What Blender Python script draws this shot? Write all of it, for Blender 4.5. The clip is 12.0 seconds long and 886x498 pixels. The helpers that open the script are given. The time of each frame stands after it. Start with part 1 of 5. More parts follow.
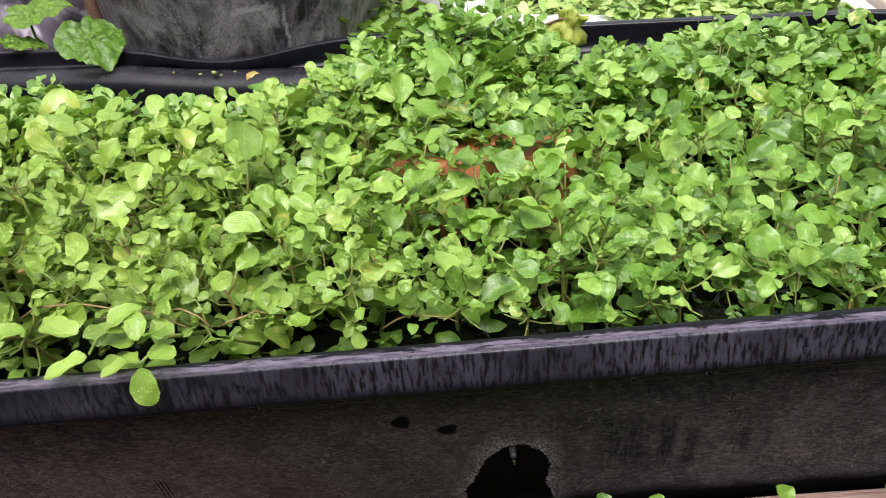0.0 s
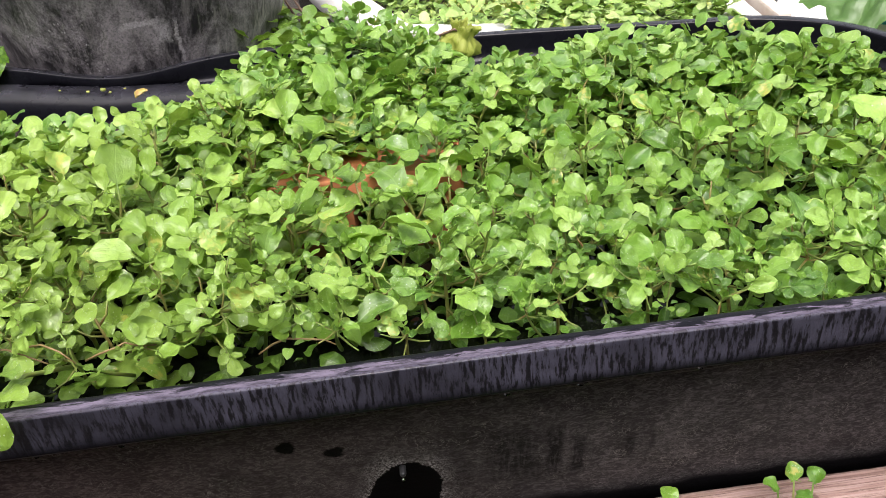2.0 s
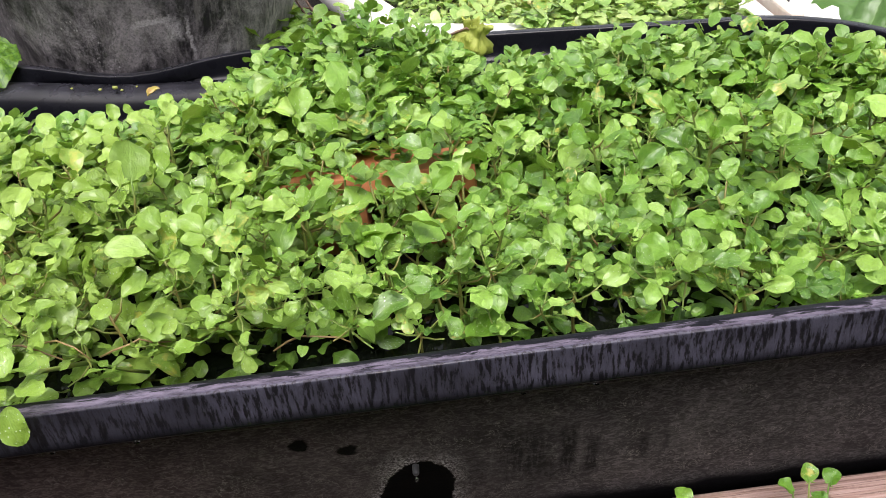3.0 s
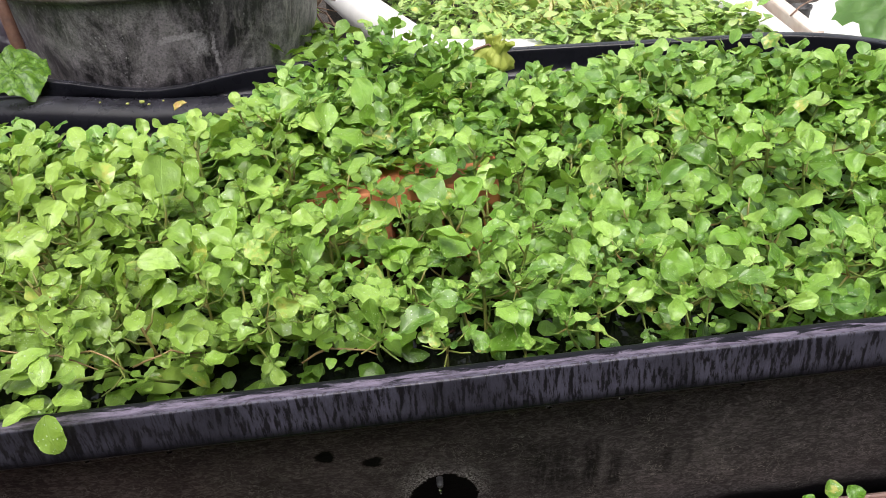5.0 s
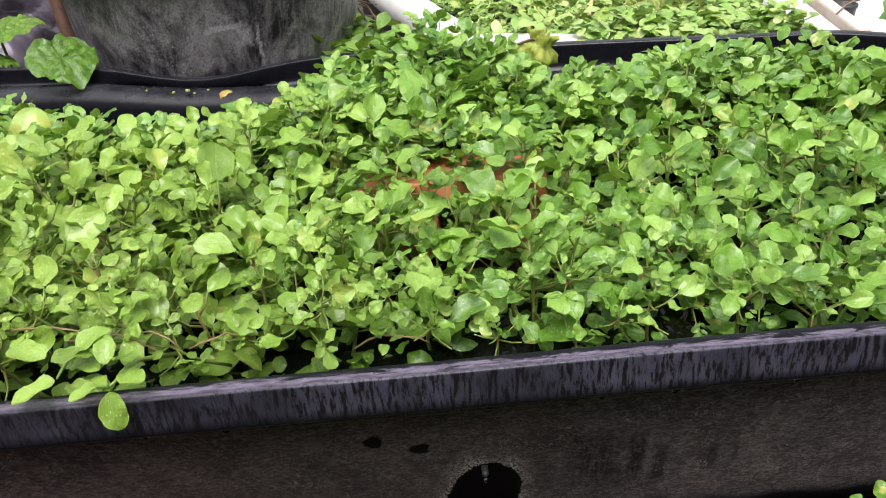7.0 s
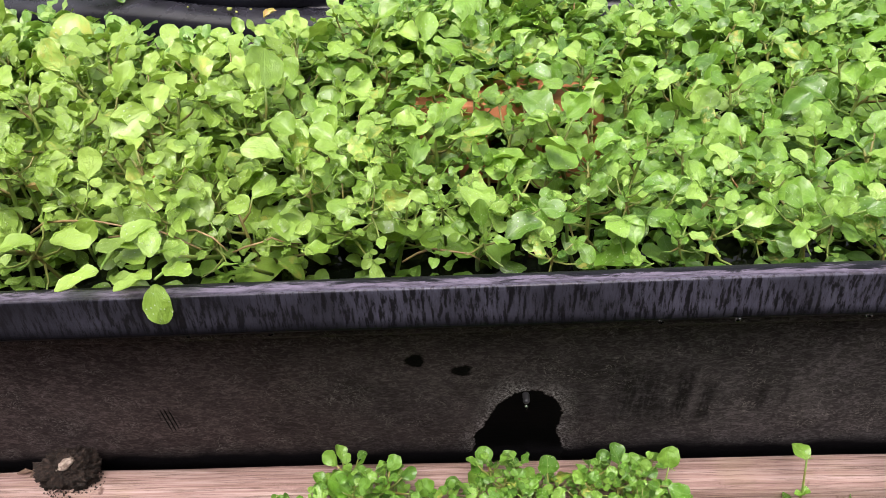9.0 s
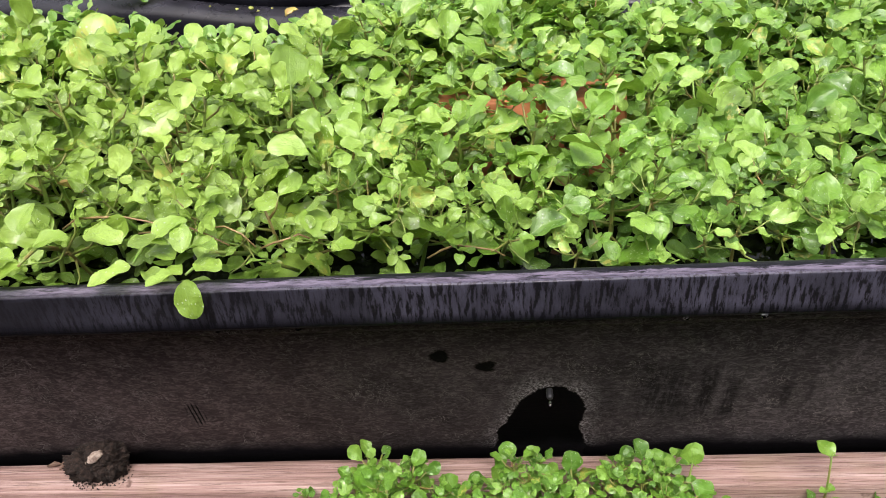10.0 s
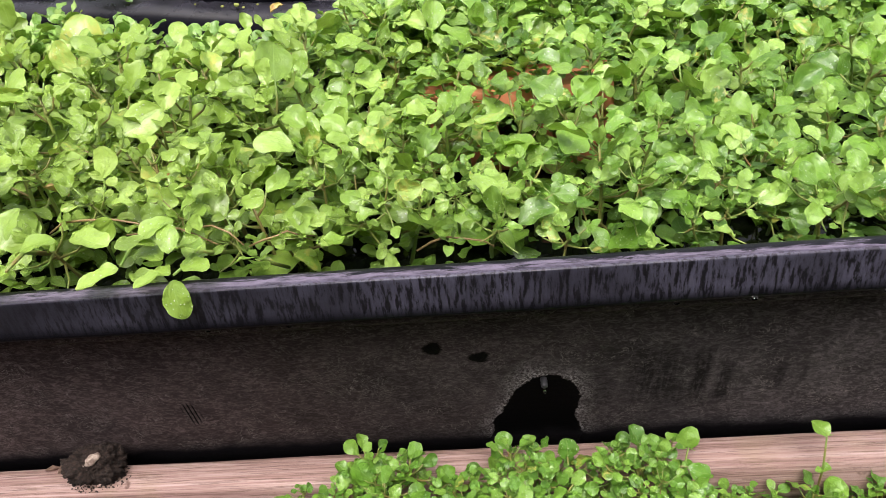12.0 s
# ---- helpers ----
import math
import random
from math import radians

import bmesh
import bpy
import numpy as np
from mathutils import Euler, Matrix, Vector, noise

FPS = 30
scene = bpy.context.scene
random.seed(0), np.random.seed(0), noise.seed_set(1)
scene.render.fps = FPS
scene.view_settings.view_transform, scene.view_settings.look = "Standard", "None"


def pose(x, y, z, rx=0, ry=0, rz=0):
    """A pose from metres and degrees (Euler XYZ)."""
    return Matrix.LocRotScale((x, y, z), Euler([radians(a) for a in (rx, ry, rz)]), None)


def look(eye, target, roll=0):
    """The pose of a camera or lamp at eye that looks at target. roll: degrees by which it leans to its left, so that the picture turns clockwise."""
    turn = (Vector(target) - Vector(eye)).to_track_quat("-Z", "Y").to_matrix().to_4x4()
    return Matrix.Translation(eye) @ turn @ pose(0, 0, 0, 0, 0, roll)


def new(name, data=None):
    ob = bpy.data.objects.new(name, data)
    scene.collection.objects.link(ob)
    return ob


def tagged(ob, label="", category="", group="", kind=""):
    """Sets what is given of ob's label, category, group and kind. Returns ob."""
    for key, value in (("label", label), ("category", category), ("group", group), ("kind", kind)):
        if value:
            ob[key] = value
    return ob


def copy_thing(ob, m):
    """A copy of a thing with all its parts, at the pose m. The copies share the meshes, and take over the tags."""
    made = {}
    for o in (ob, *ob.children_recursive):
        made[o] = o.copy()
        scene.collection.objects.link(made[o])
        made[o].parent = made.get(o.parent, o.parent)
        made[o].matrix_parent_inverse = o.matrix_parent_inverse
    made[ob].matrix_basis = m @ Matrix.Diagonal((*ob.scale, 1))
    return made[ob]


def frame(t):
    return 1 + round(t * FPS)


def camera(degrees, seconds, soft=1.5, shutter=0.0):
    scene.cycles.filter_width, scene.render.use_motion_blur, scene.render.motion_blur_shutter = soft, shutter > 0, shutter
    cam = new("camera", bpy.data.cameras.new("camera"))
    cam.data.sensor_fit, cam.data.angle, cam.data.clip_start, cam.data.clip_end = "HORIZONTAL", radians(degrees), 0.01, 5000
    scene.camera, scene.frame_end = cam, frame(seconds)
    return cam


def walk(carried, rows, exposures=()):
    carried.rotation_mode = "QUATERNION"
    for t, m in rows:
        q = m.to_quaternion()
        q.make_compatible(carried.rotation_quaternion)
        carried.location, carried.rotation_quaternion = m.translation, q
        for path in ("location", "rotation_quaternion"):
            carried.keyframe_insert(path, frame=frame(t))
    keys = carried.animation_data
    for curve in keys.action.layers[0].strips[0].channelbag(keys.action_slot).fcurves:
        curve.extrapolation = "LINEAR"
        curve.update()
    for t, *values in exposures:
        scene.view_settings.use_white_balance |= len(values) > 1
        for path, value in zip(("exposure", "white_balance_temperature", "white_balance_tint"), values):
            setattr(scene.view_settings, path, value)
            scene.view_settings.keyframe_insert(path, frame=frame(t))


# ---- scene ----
cam = camera(60.3, 12.0, soft=0.72, shutter=0.4)
METRES, EYE, TILT, LEAN, TURN = 0.22, 0.76, -31.0, 5.9, 0.0
ROWS = [
    (0.0, 0.0, 0.0, 0.0, 0.0, 0.0, 0.0),
    (0.5, 0.0702, 0.0577, -0.0259, -1.47, -0.55, 0.0),
    (1.0, 0.1773, 0.0709, -0.0205, -3.89, -0.94, 0.61),
    (1.5, 0.2275, 0.0345, 0.0301, -4.61, -0.39, 1.78),
    (2.0, 0.2472, 0.0177, 0.052, -4.7, 0.24, 2.26),
    (2.5, 0.2274, 0.0297, 0.0418, -4.55, 0.3, 2.13),
    (3.0, 0.2091, 0.0297, 0.0429, -4.3, 0.31, 1.97),
    (5.0, 0.1546, -0.0112, 0.0549, -3.29, 1.24, 1.58),
    (5.5, 0.1312, -0.0504, 0.0653, -2.78, 1.59, 1.57),
    (6.0, 0.0872, -0.0488, 0.0677, -2.18, 1.78, 1.5),
    (6.5, 0.0489, -0.0266, 0.0532, -1.79, 1.54, 1.26),
    (7.0, 0.0316, -0.0314, 0.0299, -1.62, 0.98, 0.31),
    (7.5, -0.0157, 0.0487, -0.0782, -1.39, -0.56, -1.44),
    (9.5, -0.1149, 0.0795, -0.1612, 0.27, -2.12, -2.86),
    (10.0, -0.1415, 0.0639, -0.1635, 0.89, -2.21, -2.91),
    (10.5, -0.1602, 0.0573, -0.1635, 1.28, -2.12, -2.96),
    (11.0, -0.1571, 0.0573, -0.1672, 1.37, -2.16, -2.85),
    (11.5, -0.1415, 0.0644, -0.157, 1.36, -2.41, -2.57),
    (12.0, -0.1026, 0.0703, -0.1593, 0.74, -2.86, -1.12),
]
walk(cam, [(t, pose(0, 0, EYE, TILT, LEAN, TURN) @ pose(METRES * x, METRES * y, METRES * z, 90 + pitch, roll, yaw)) for t, x, y, z, yaw, pitch, roll in ROWS],
     exposures=[(0.0, 0.97, 6500, 10), (1.5, 1.03, 6550, 14), (3.0, 0.97, 6500, 12), (5.0, 0.93, 6500, 10), (7.0, 0.94, 6450, 9), (9.3, 1.12, 6550, 14), (12.0, 1.12, 6550, 14)])


# ---- light ----
world = bpy.data.worlds.new("world")
scene.world = world
world.use_nodes = True
wn, wl = world.node_tree.nodes, world.node_tree.links
sky = wn.new("ShaderNodeTexSky")
sky.sky_type = "NISHITA"
sky.sun_disc = False
sky.sun_elevation, sky.sun_rotation = radians(66), radians(196)
sky.air_density, sky.dust_density = 1.2, 6.0
grey = wn.new("ShaderNodeHueSaturation")
grey.inputs["Saturation"].default_value = 0.3
wl.new(sky.outputs[0], grey.inputs["Color"])
wl.new(grey.outputs[0], wn["Background"].inputs["Color"])
wn["Background"].inputs["Strength"].default_value = 0.11
sun = new("sun", bpy.data.lights.new("sun", "SUN"))
sun.data.energy, sun.data.angle, sun.data.color = 1.5, radians(40), (1.0, 0.96, 0.9)
sun.matrix_world = look((0.0, 0.0, 0.0), (-0.12, 0.42, -1.0))


# ---- materials ----
class Mat:
    """Small helper round a node material."""

    def __init__(self, name):
        self.m = bpy.data.materials.new(name)
        self.m.use_nodes = True
        self.n, self.l = self.m.node_tree.nodes, self.m.node_tree.links
        self.b = self.n["Principled BSDF"]
        self.co = self.n.new("ShaderNodeTexCoord")

    def set(self, **k):
        for key, v in k.items():
            self.b.inputs[key.replace("_", " ")].default_value = v
        return self

    def to(self, sock, inp):
        self.l.new(sock, self.b.inputs[inp])

    def mapped(self, scale=(1, 1, 1), space="Object"):
        mp = self.n.new("ShaderNodeMapping")
        mp.inputs["Scale"].default_value = scale
        self.l.new(self.co.outputs[space], mp.inputs["Vector"])
        return mp.outputs[0]

    def noise(self, scale, detail=4, rough=0.55, vec=None, dist=0.0):
        t = self.n.new("ShaderNodeTexNoise")
        t.inputs["Scale"].default_value, t.inputs["Detail"].default_value = scale, detail
        t.inputs["Roughness"].default_value, t.inputs["Distortion"].default_value = rough, dist
        self.l.new(vec if vec is not None else self.co.outputs["Object"], t.inputs["Vector"])
        return t.outputs["Fac"]

    def ramp(self, fac, stops):
        r = self.n.new("ShaderNodeValToRGB")
        while len(r.color_ramp.elements) < len(stops):
            r.color_ramp.elements.new(0.5)
        for e, (p, c) in zip(r.color_ramp.elements, stops):
            e.position = p
            e.color = (c, c, c, 1) if isinstance(c, (int, float)) else (*c, 1)
        self.l.new(fac, r.inputs["Fac"])
        return r.outputs["Color"]

    def math(self, op, a, b=0.0, c=0.0, clamp=False):
        t = self.n.new("ShaderNodeMath")
        t.operation, t.use_clamp = op, clamp
        for i, v in enumerate((a, b, c)):
            if isinstance(v, (int, float)):
                t.inputs[i].default_value = v
            else:
                self.l.new(v, t.inputs[i])
        return t.outputs[0]

    def mix(self, fac, a, b, blend="MIX"):
        t = self.n.new("ShaderNodeMix")
        t.data_type, t.blend_type = "RGBA", blend
        for s, v in ((t.inputs[0], fac), (t.inputs[6], a), (t.inputs[7], b)):
            if isinstance(v, (int, float)):
                s.default_value = v
            elif isinstance(v, tuple):
                s.default_value = (*v, 1)
            else:
                self.l.new(v, s)
        return t.outputs[2]

    def bump(self, height, strength=0.3, distance=0.001):
        t = self.n.new("ShaderNodeBump")
        t.inputs["Strength"].default_value, t.inputs["Distance"].default_value = strength, distance
        self.l.new(height, t.inputs["Height"])
        self.to(t.outputs[0], "Normal")

    def xyz(self, space="Object"):
        s = self.n.new("ShaderNodeSeparateXYZ")
        self.l.new(self.co.outputs[space], s.inputs[0])
        return s.outputs

    def rnd(self, island=False):
        if island:
            return self.n.new("ShaderNodeNewGeometry").outputs["Random Per Island"]
        return self.n.new("ShaderNodeObjectInfo").outputs["Random"]


def leaf_material(name, dark, mid, pale, island=False, vein=(0.3, 0.45, 0.12), thin=0.15, yellow=0.045, rough=0.42, drops=0.6, wet=1.0, patchy=0.0, vw=0.07, vmix=0.35, margin=0.28, net=0.0):
    """Wet leaf: colour by leaf, blotches, veins and drops laid out along and across the blade."""
    k = Mat(name)
    r = k.rnd(island)
    r2 = k.math("FRACT", k.math("MULTIPLY", r, 17.31))
    r3 = k.math("FRACT", k.math("MULTIPLY", r, 53.7))
    uv = k.xyz("UV")
    pos = k.n.new("ShaderNodeCombineXYZ")
    k.l.new(uv[0], pos.inputs[0])
    k.l.new(k.math("MULTIPLY", uv[1], 0.45), pos.inputs[1])
    k.l.new(k.math("MULTIPLY", r, 91.0), pos.inputs[2])
    pos = pos.outputs[0]
    col = k.ramp(r, [(0.0, dark), (0.4, mid), (1.0, pale)])
    blot = k.ramp(k.noise(2.6, 4, 0.6, pos), [(0.38, 0.0), (0.68, 1.0)])
    col = k.mix(k.math("MULTIPLY", blot, 0.24), col, pale)
    col = k.mix(k.math("MULTIPLY", k.ramp(k.noise(9, 3, 0.6, pos), [(0.42, 0.0), (0.66, 1.0)]), 0.24), col, dark)
    yel = k.math("GREATER_THAN", r2, 1 - yellow)
    yel = k.math("MULTIPLY", yel, k.ramp(k.noise(3.4, 4, 0.6, pos), [(0.48, 0.0), (0.62, 1.0)]))
    col = k.mix(k.math("MULTIPLY", yel, 0.85), col, (0.52, 0.47, 0.10))
    if patchy:
        where = k.n.new("ShaderNodeSeparateXYZ")
        geo = k.n.new("ShaderNodeNewGeometry")
        k.l.new(geo.outputs["Position"], where.inputs[0])
        sick = k.math("ADD", k.math("MULTIPLY", where.outputs[0], -1.6), k.math("MULTIPLY", k.noise(6, 3, 0.6, geo.outputs["Position"]), 1.0))
        sick = k.ramp(sick, [(0.45, 0.0), (1.0, patchy)])
        col = k.mix(sick, col, (0.40, 0.50, 0.085))
    side = k.math("ABSOLUTE", uv[1])
    rib = k.ramp(side, [(0.0, 1.0), (vw, 0.0)])
    wave = k.math("SINE", k.math("MULTIPLY", k.math("SUBTRACT", uv[0], k.math("MULTIPLY", side, 0.32)), 34.0))
    twig = k.math("MULTIPLY", k.ramp(wave, [(0.80, 0.0), (1.0, 1.0)]), 0.2)
    veins = k.math("MAXIMUM", rib, twig)
    col = k.mix(k.math("MULTIPLY", veins, vmix), col, vein)
    # pale edge: light through the thin margin put into the colour
    col = k.mix(k.ramp(side, [(0.80, 0.0), (1.0, margin)]), col, pale)
    if net:
        cell = k.n.new("ShaderNodeTexVoronoi")
        cell.feature = "DISTANCE_TO_EDGE"
        cell.inputs["Scale"].default_value = 85.0
        k.l.new(k.co.outputs["Object"], cell.inputs["Vector"])
        lines = k.ramp(cell.outputs["Distance"], [(0.0, 1.0), (0.13, 0.0)])
        col = k.mix(k.math("MULTIPLY", lines, net), col, vein)
        veins = k.math("MAXIMUM", veins, lines)
    vor = k.n.new("ShaderNodeTexVoronoi")
    vor.inputs["Scale"].default_value = 8.0
    k.l.new(pos, vor.inputs["Vector"])
    drop = k.ramp(vor.outputs["Distance"], [(0.15, 1.0), (0.21, 0.0)])
    drop = k.math("MULTIPLY", drop, k.ramp(k.noise(4, 2, 0.5, pos), [(0.42, 0.0), (0.50, 1.0)]))
    drop = k.math("MULTIPLY", drop, k.math("GREATER_THAN", r3, 1 - drops))
    # the drops' bright glints are put into the colour as pale dots
    k.to(k.mix(k.math("MULTIPLY", drop, 0.7), col, (0.74, 0.84, 0.62)), "Base Color")
    gloss = k.ramp(k.noise(5, 3, 0.6, pos), [(0.35, rough - 0.1), (0.65, rough + 0.12)])
    k.to(k.math("MULTIPLY", gloss, k.math("SUBTRACT", 1.0, k.math("MULTIPLY", drop, 0.7))), "Roughness")
    k.b.inputs["Specular IOR Level"].default_value = 0.5
    film = k.ramp(k.noise(3.1, 4, 0.6, pos), [(0.40, 0.10 * wet), (0.62, 0.85 * wet)])
    k.to(film, "Coat Weight")
    k.set(Coat_Roughness=0.25, Coat_IOR=1.53)
    h = k.math("ADD", k.math("MULTIPLY", veins, -0.12), k.math("MULTIPLY", k.noise(4, 4, 0.6, pos), 1.8))
    h = k.math("ADD", h, k.math("MULTIPLY", drop, 0.5))
    k.bump(h, 0.75, 0.002)
    tr = k.n.new("ShaderNodeBsdfTranslucent")
    k.l.new(k.mix(0.5, col, (0.42, 0.62, 0.05)), tr.inputs["Color"])
    mx = k.n.new("ShaderNodeMixShader")
    mx.inputs[0].default_value = thin
    k.l.new(k.b.outputs[0], mx.inputs[1])
    k.l.new(tr.outputs[0], mx.inputs[2])
    k.l.new(mx.outputs[0], k.n["Material Output"].inputs["Surface"])
    return k.m


M_LEAF = leaf_material("cress_leaf", (0.048, 0.152, 0.012), (0.155, 0.335, 0.024), (0.38, 0.59, 0.12), patchy=0.34, thin=0.22)
# darker copy of the cress leaf, with the gloom low down in its colours
M_LEAF_SHADED = leaf_material("cress_leaf_shaded", (0.032, 0.110, 0.009), (0.092, 0.225, 0.018), (0.23, 0.41, 0.06), island=True, patchy=0.22, thin=0.2)
M_LEAF_BACK = leaf_material("cress_leaf_back", (0.06, 0.18, 0.016), (0.155, 0.335, 0.034), (0.36, 0.54, 0.13), island=True, thin=0.2)
M_LEAF_SMALL = leaf_material("cress_leaf_young", (0.055, 0.165, 0.012), (0.11, 0.28, 0.02), (0.23, 0.42, 0.055), yellow=0.03)
M_LEAF_FAR = leaf_material("far_leaf", (0.16, 0.32, 0.05), (0.28, 0.46, 0.09), (0.46, 0.58, 0.20), island=True, yellow=0.14)
M_GOURD = leaf_material("gourd_leaf", (0.05, 0.145, 0.008), (0.085, 0.20, 0.012), (0.17, 0.29, 0.03), vein=(0.018, 0.075, 0.010), yellow=0.0, drops=0.0, wet=0.12, vw=0.12, vmix=0.8, margin=0.0, net=0.75)
M_GOURD_DARK = leaf_material("gourd_leaf_dark", (0.045, 0.125, 0.025), (0.07, 0.165, 0.035), (0.12, 0.22, 0.06), vein=(0.26, 0.38, 0.14), yellow=0.0, drops=0.0, wet=0.3)
M_WILT = leaf_material("wilted_leaf", (0.27, 0.34, 0.04), (0.34, 0.40, 0.06), (0.46, 0.48, 0.12), vein=(0.48, 0.46, 0.18), yellow=0.3, rough=0.55, drops=0.0, wet=0.2)
M_DEAD = leaf_material("dead_leaf", (0.42, 0.17, 0.04), (0.50, 0.24, 0.07), (0.55, 0.36, 0.14), vein=(0.3, 0.15, 0.05), yellow=0.2, rough=0.6, drops=0.0)


def stem_material():
    k = Mat("cress_stem")
    c = k.ramp(k.noise(35, 3), [(0.35, (0.12, 0.24, 0.03)), (0.50, (0.20, 0.29, 0.06)), (0.74, (0.22, 0.12, 0.045))])
    k.to(c, "Base Color")
    k.set(Roughness=0.45)
    return k.m


M_STEM = stem_material()


def plain(name, a, b, scale, rough=(0.4, 0.6), bump=0.3, dist=0.001, **kw):
    k = Mat(name)
    k.to(k.ramp(k.noise(scale, 6), [(0.3, a), (0.7, b)]), "Base Color")
    k.to(k.ramp(k.noise(scale * 2.3, 4), [(0.3, rough[0]), (0.7, rough[1])]), "Roughness")
    k.bump(k.noise(scale * 5, 5), bump, dist)
    k.set(**kw)
    return k.m


def tub_material():
    """Black moulded plastic: wet rim with drip streaks, dusty wall with rubbed fibres and damp patches."""
    k = Mat("tub_plastic")
    p = k.xyz()
    fine = k.noise(420, 5, 0.7)
    fibres = k.noise(1.0, 6, 0.8, k.mapped((125, 125, 250)), 1.2)
    cloud = k.noise(20, 6, 0.65)
    dust = k.ramp(fibres, [(0.46, 0.0), (0.70, 1.0)])
    dust = k.math("MULTIPLY", dust, k.ramp(cloud, [(0.3, 0.25), (0.7, 1.0)]))
    along = k.ramp(k.math("ADD", k.math("ADD", p[0], 0.5), k.math("MULTIPLY", k.math("SUBTRACT", k.noise(7, 3), 0.5), 0.3)), [(0.25, 0.0), (0.65, 1.0)])
    wall = k.mix(dust, k.mix(along, (0.042, 0.032, 0.032), (0.038, 0.033, 0.034)), k.mix(along, (0.36, 0.29, 0.285), (0.33, 0.30, 0.305)))
    thread = k.noise(48, 4, 0.6, None, 2.2)
    hair = k.ramp(k.math("ABSOLUTE", k.math("SUBTRACT", thread, 0.5)), [(0.0, 1.0), (0.012, 0.0)])
    hair = k.math("MULTIPLY", hair, k.ramp(k.noise(33, 3), [(0.48, 0.0), (0.58, 1.0)]))
    wall = k.mix(hair, wall, (0.34, 0.31, 0.29))
    wall = k.mix(k.math("MULTIPLY", k.ramp(cloud, [(0.35, 0.0), (0.7, 1.0)]), 0.55), wall, k.mix(along, (0.115, 0.085, 0.084), (0.098, 0.085, 0.088)))
    worn = k.math("ADD", k.math("MULTIPLY", k.math("ADD", p[0], 1.0), 0.5), k.math("MULTIPLY", k.math("SUBTRACT", k.noise(5, 4), 0.5), 0.22))
    wall = k.mix(k.ramp(worn, [(0.28, 0.05), (0.42, 0.38), (0.52, 0.36), (0.64, 0.0)]), wall, (0.014, 0.012, 0.011))
    # dark band at the wall's foot: shade behind the timber put into the colour
    low = k.ramp(k.math("ADD", p[2], k.math("MULTIPLY", k.noise(22, 3), 0.03)), [(0.122, 1.0), (0.138, 0.0)])
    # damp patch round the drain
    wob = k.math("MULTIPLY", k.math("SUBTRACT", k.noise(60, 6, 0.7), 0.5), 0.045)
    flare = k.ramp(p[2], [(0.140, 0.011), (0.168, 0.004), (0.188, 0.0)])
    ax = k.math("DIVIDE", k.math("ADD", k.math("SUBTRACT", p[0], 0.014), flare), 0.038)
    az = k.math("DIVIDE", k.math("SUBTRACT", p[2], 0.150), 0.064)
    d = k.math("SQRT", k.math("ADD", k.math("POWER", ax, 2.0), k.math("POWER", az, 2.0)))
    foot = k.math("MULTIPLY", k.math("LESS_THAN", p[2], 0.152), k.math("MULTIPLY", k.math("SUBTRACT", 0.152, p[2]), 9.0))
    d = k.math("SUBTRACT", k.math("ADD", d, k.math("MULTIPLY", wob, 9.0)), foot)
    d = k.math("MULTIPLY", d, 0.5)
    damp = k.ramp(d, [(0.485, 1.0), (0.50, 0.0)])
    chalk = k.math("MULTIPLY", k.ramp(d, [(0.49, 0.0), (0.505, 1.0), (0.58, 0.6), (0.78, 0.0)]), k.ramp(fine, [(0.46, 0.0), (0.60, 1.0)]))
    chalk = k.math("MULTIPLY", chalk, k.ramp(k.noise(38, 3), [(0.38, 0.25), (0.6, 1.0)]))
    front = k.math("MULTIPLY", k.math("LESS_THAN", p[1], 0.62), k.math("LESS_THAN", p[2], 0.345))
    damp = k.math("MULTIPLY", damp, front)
    chalk = k.math("MULTIPLY", chalk, front)

    def blot(x, z, rx, rz):
        bx = k.math("DIVIDE", k.math("SUBTRACT", p[0], x), rx)
        bz = k.math("DIVIDE", k.math("SUBTRACT", p[2], z), rz)
        q = k.math("SQRT", k.math("ADD", k.math("POWER", bx, 2.0), k.math("POWER", bz, 2.0)))
        return k.ramp(k.math("MULTIPLY", k.math("ADD", q, k.math("MULTIPLY", wob, 44.0)), 0.5), [(0.38, 1.0), (0.56, 0.0)])

    wet = damp
    for x, z, rx, rz, a in ((-0.091, 0.262, 0.010, 0.010, 0.95), (-0.049, 0.246, 0.011, 0.008, 0.95)):
        wet = k.math("MAXIMUM", wet, k.math("MULTIPLY", k.math("MULTIPLY", blot(x, z, rx, rz), a), front))
    claw = k.ramp(k.math("SINE", k.math("ADD", k.math("MULTIPLY", p[0], 1500.0), k.math("MULTIPLY", p[2], 25.0))), [(0.3, 0.0), (0.6, 1.0)])
    wet = k.math("MAXIMUM", wet, k.math("MULTIPLY", k.math("MULTIPLY", blot(-0.345, 0.178, 0.009, 0.019), claw), front))
    # water runs: dark bars with ragged ends
    ragged = k.math("MULTIPLY", k.math("SUBTRACT", k.noise(1.0, 4, 0.6, k.mapped((60, 60, 24))), 0.5), 1.1)
    streak = k.ramp(k.noise(1.0, 3, 0.6, k.mapped((260, 260, 12))), [(0.36, 0.25), (0.56, 1.0)])
    for x, hx, z, hz, a in ((0.119, 0.027, 0.200, 0.046, 0.62), (0.160, 0.009, 0.196, 0.044, 0.75), (0.184, 0.008, 0.190, 0.038, 0.7),
                            (0.236, 0.006, 0.192, 0.022, 0.5), (0.257, 0.004, 0.198, 0.020, 0.5)):
        dx = k.math("DIVIDE", k.math("ABSOLUTE", k.math("SUBTRACT", p[0], x)), hx)
        dz = k.math("DIVIDE", k.math("ABSOLUTE", k.math("SUBTRACT", p[2], z)), hz)
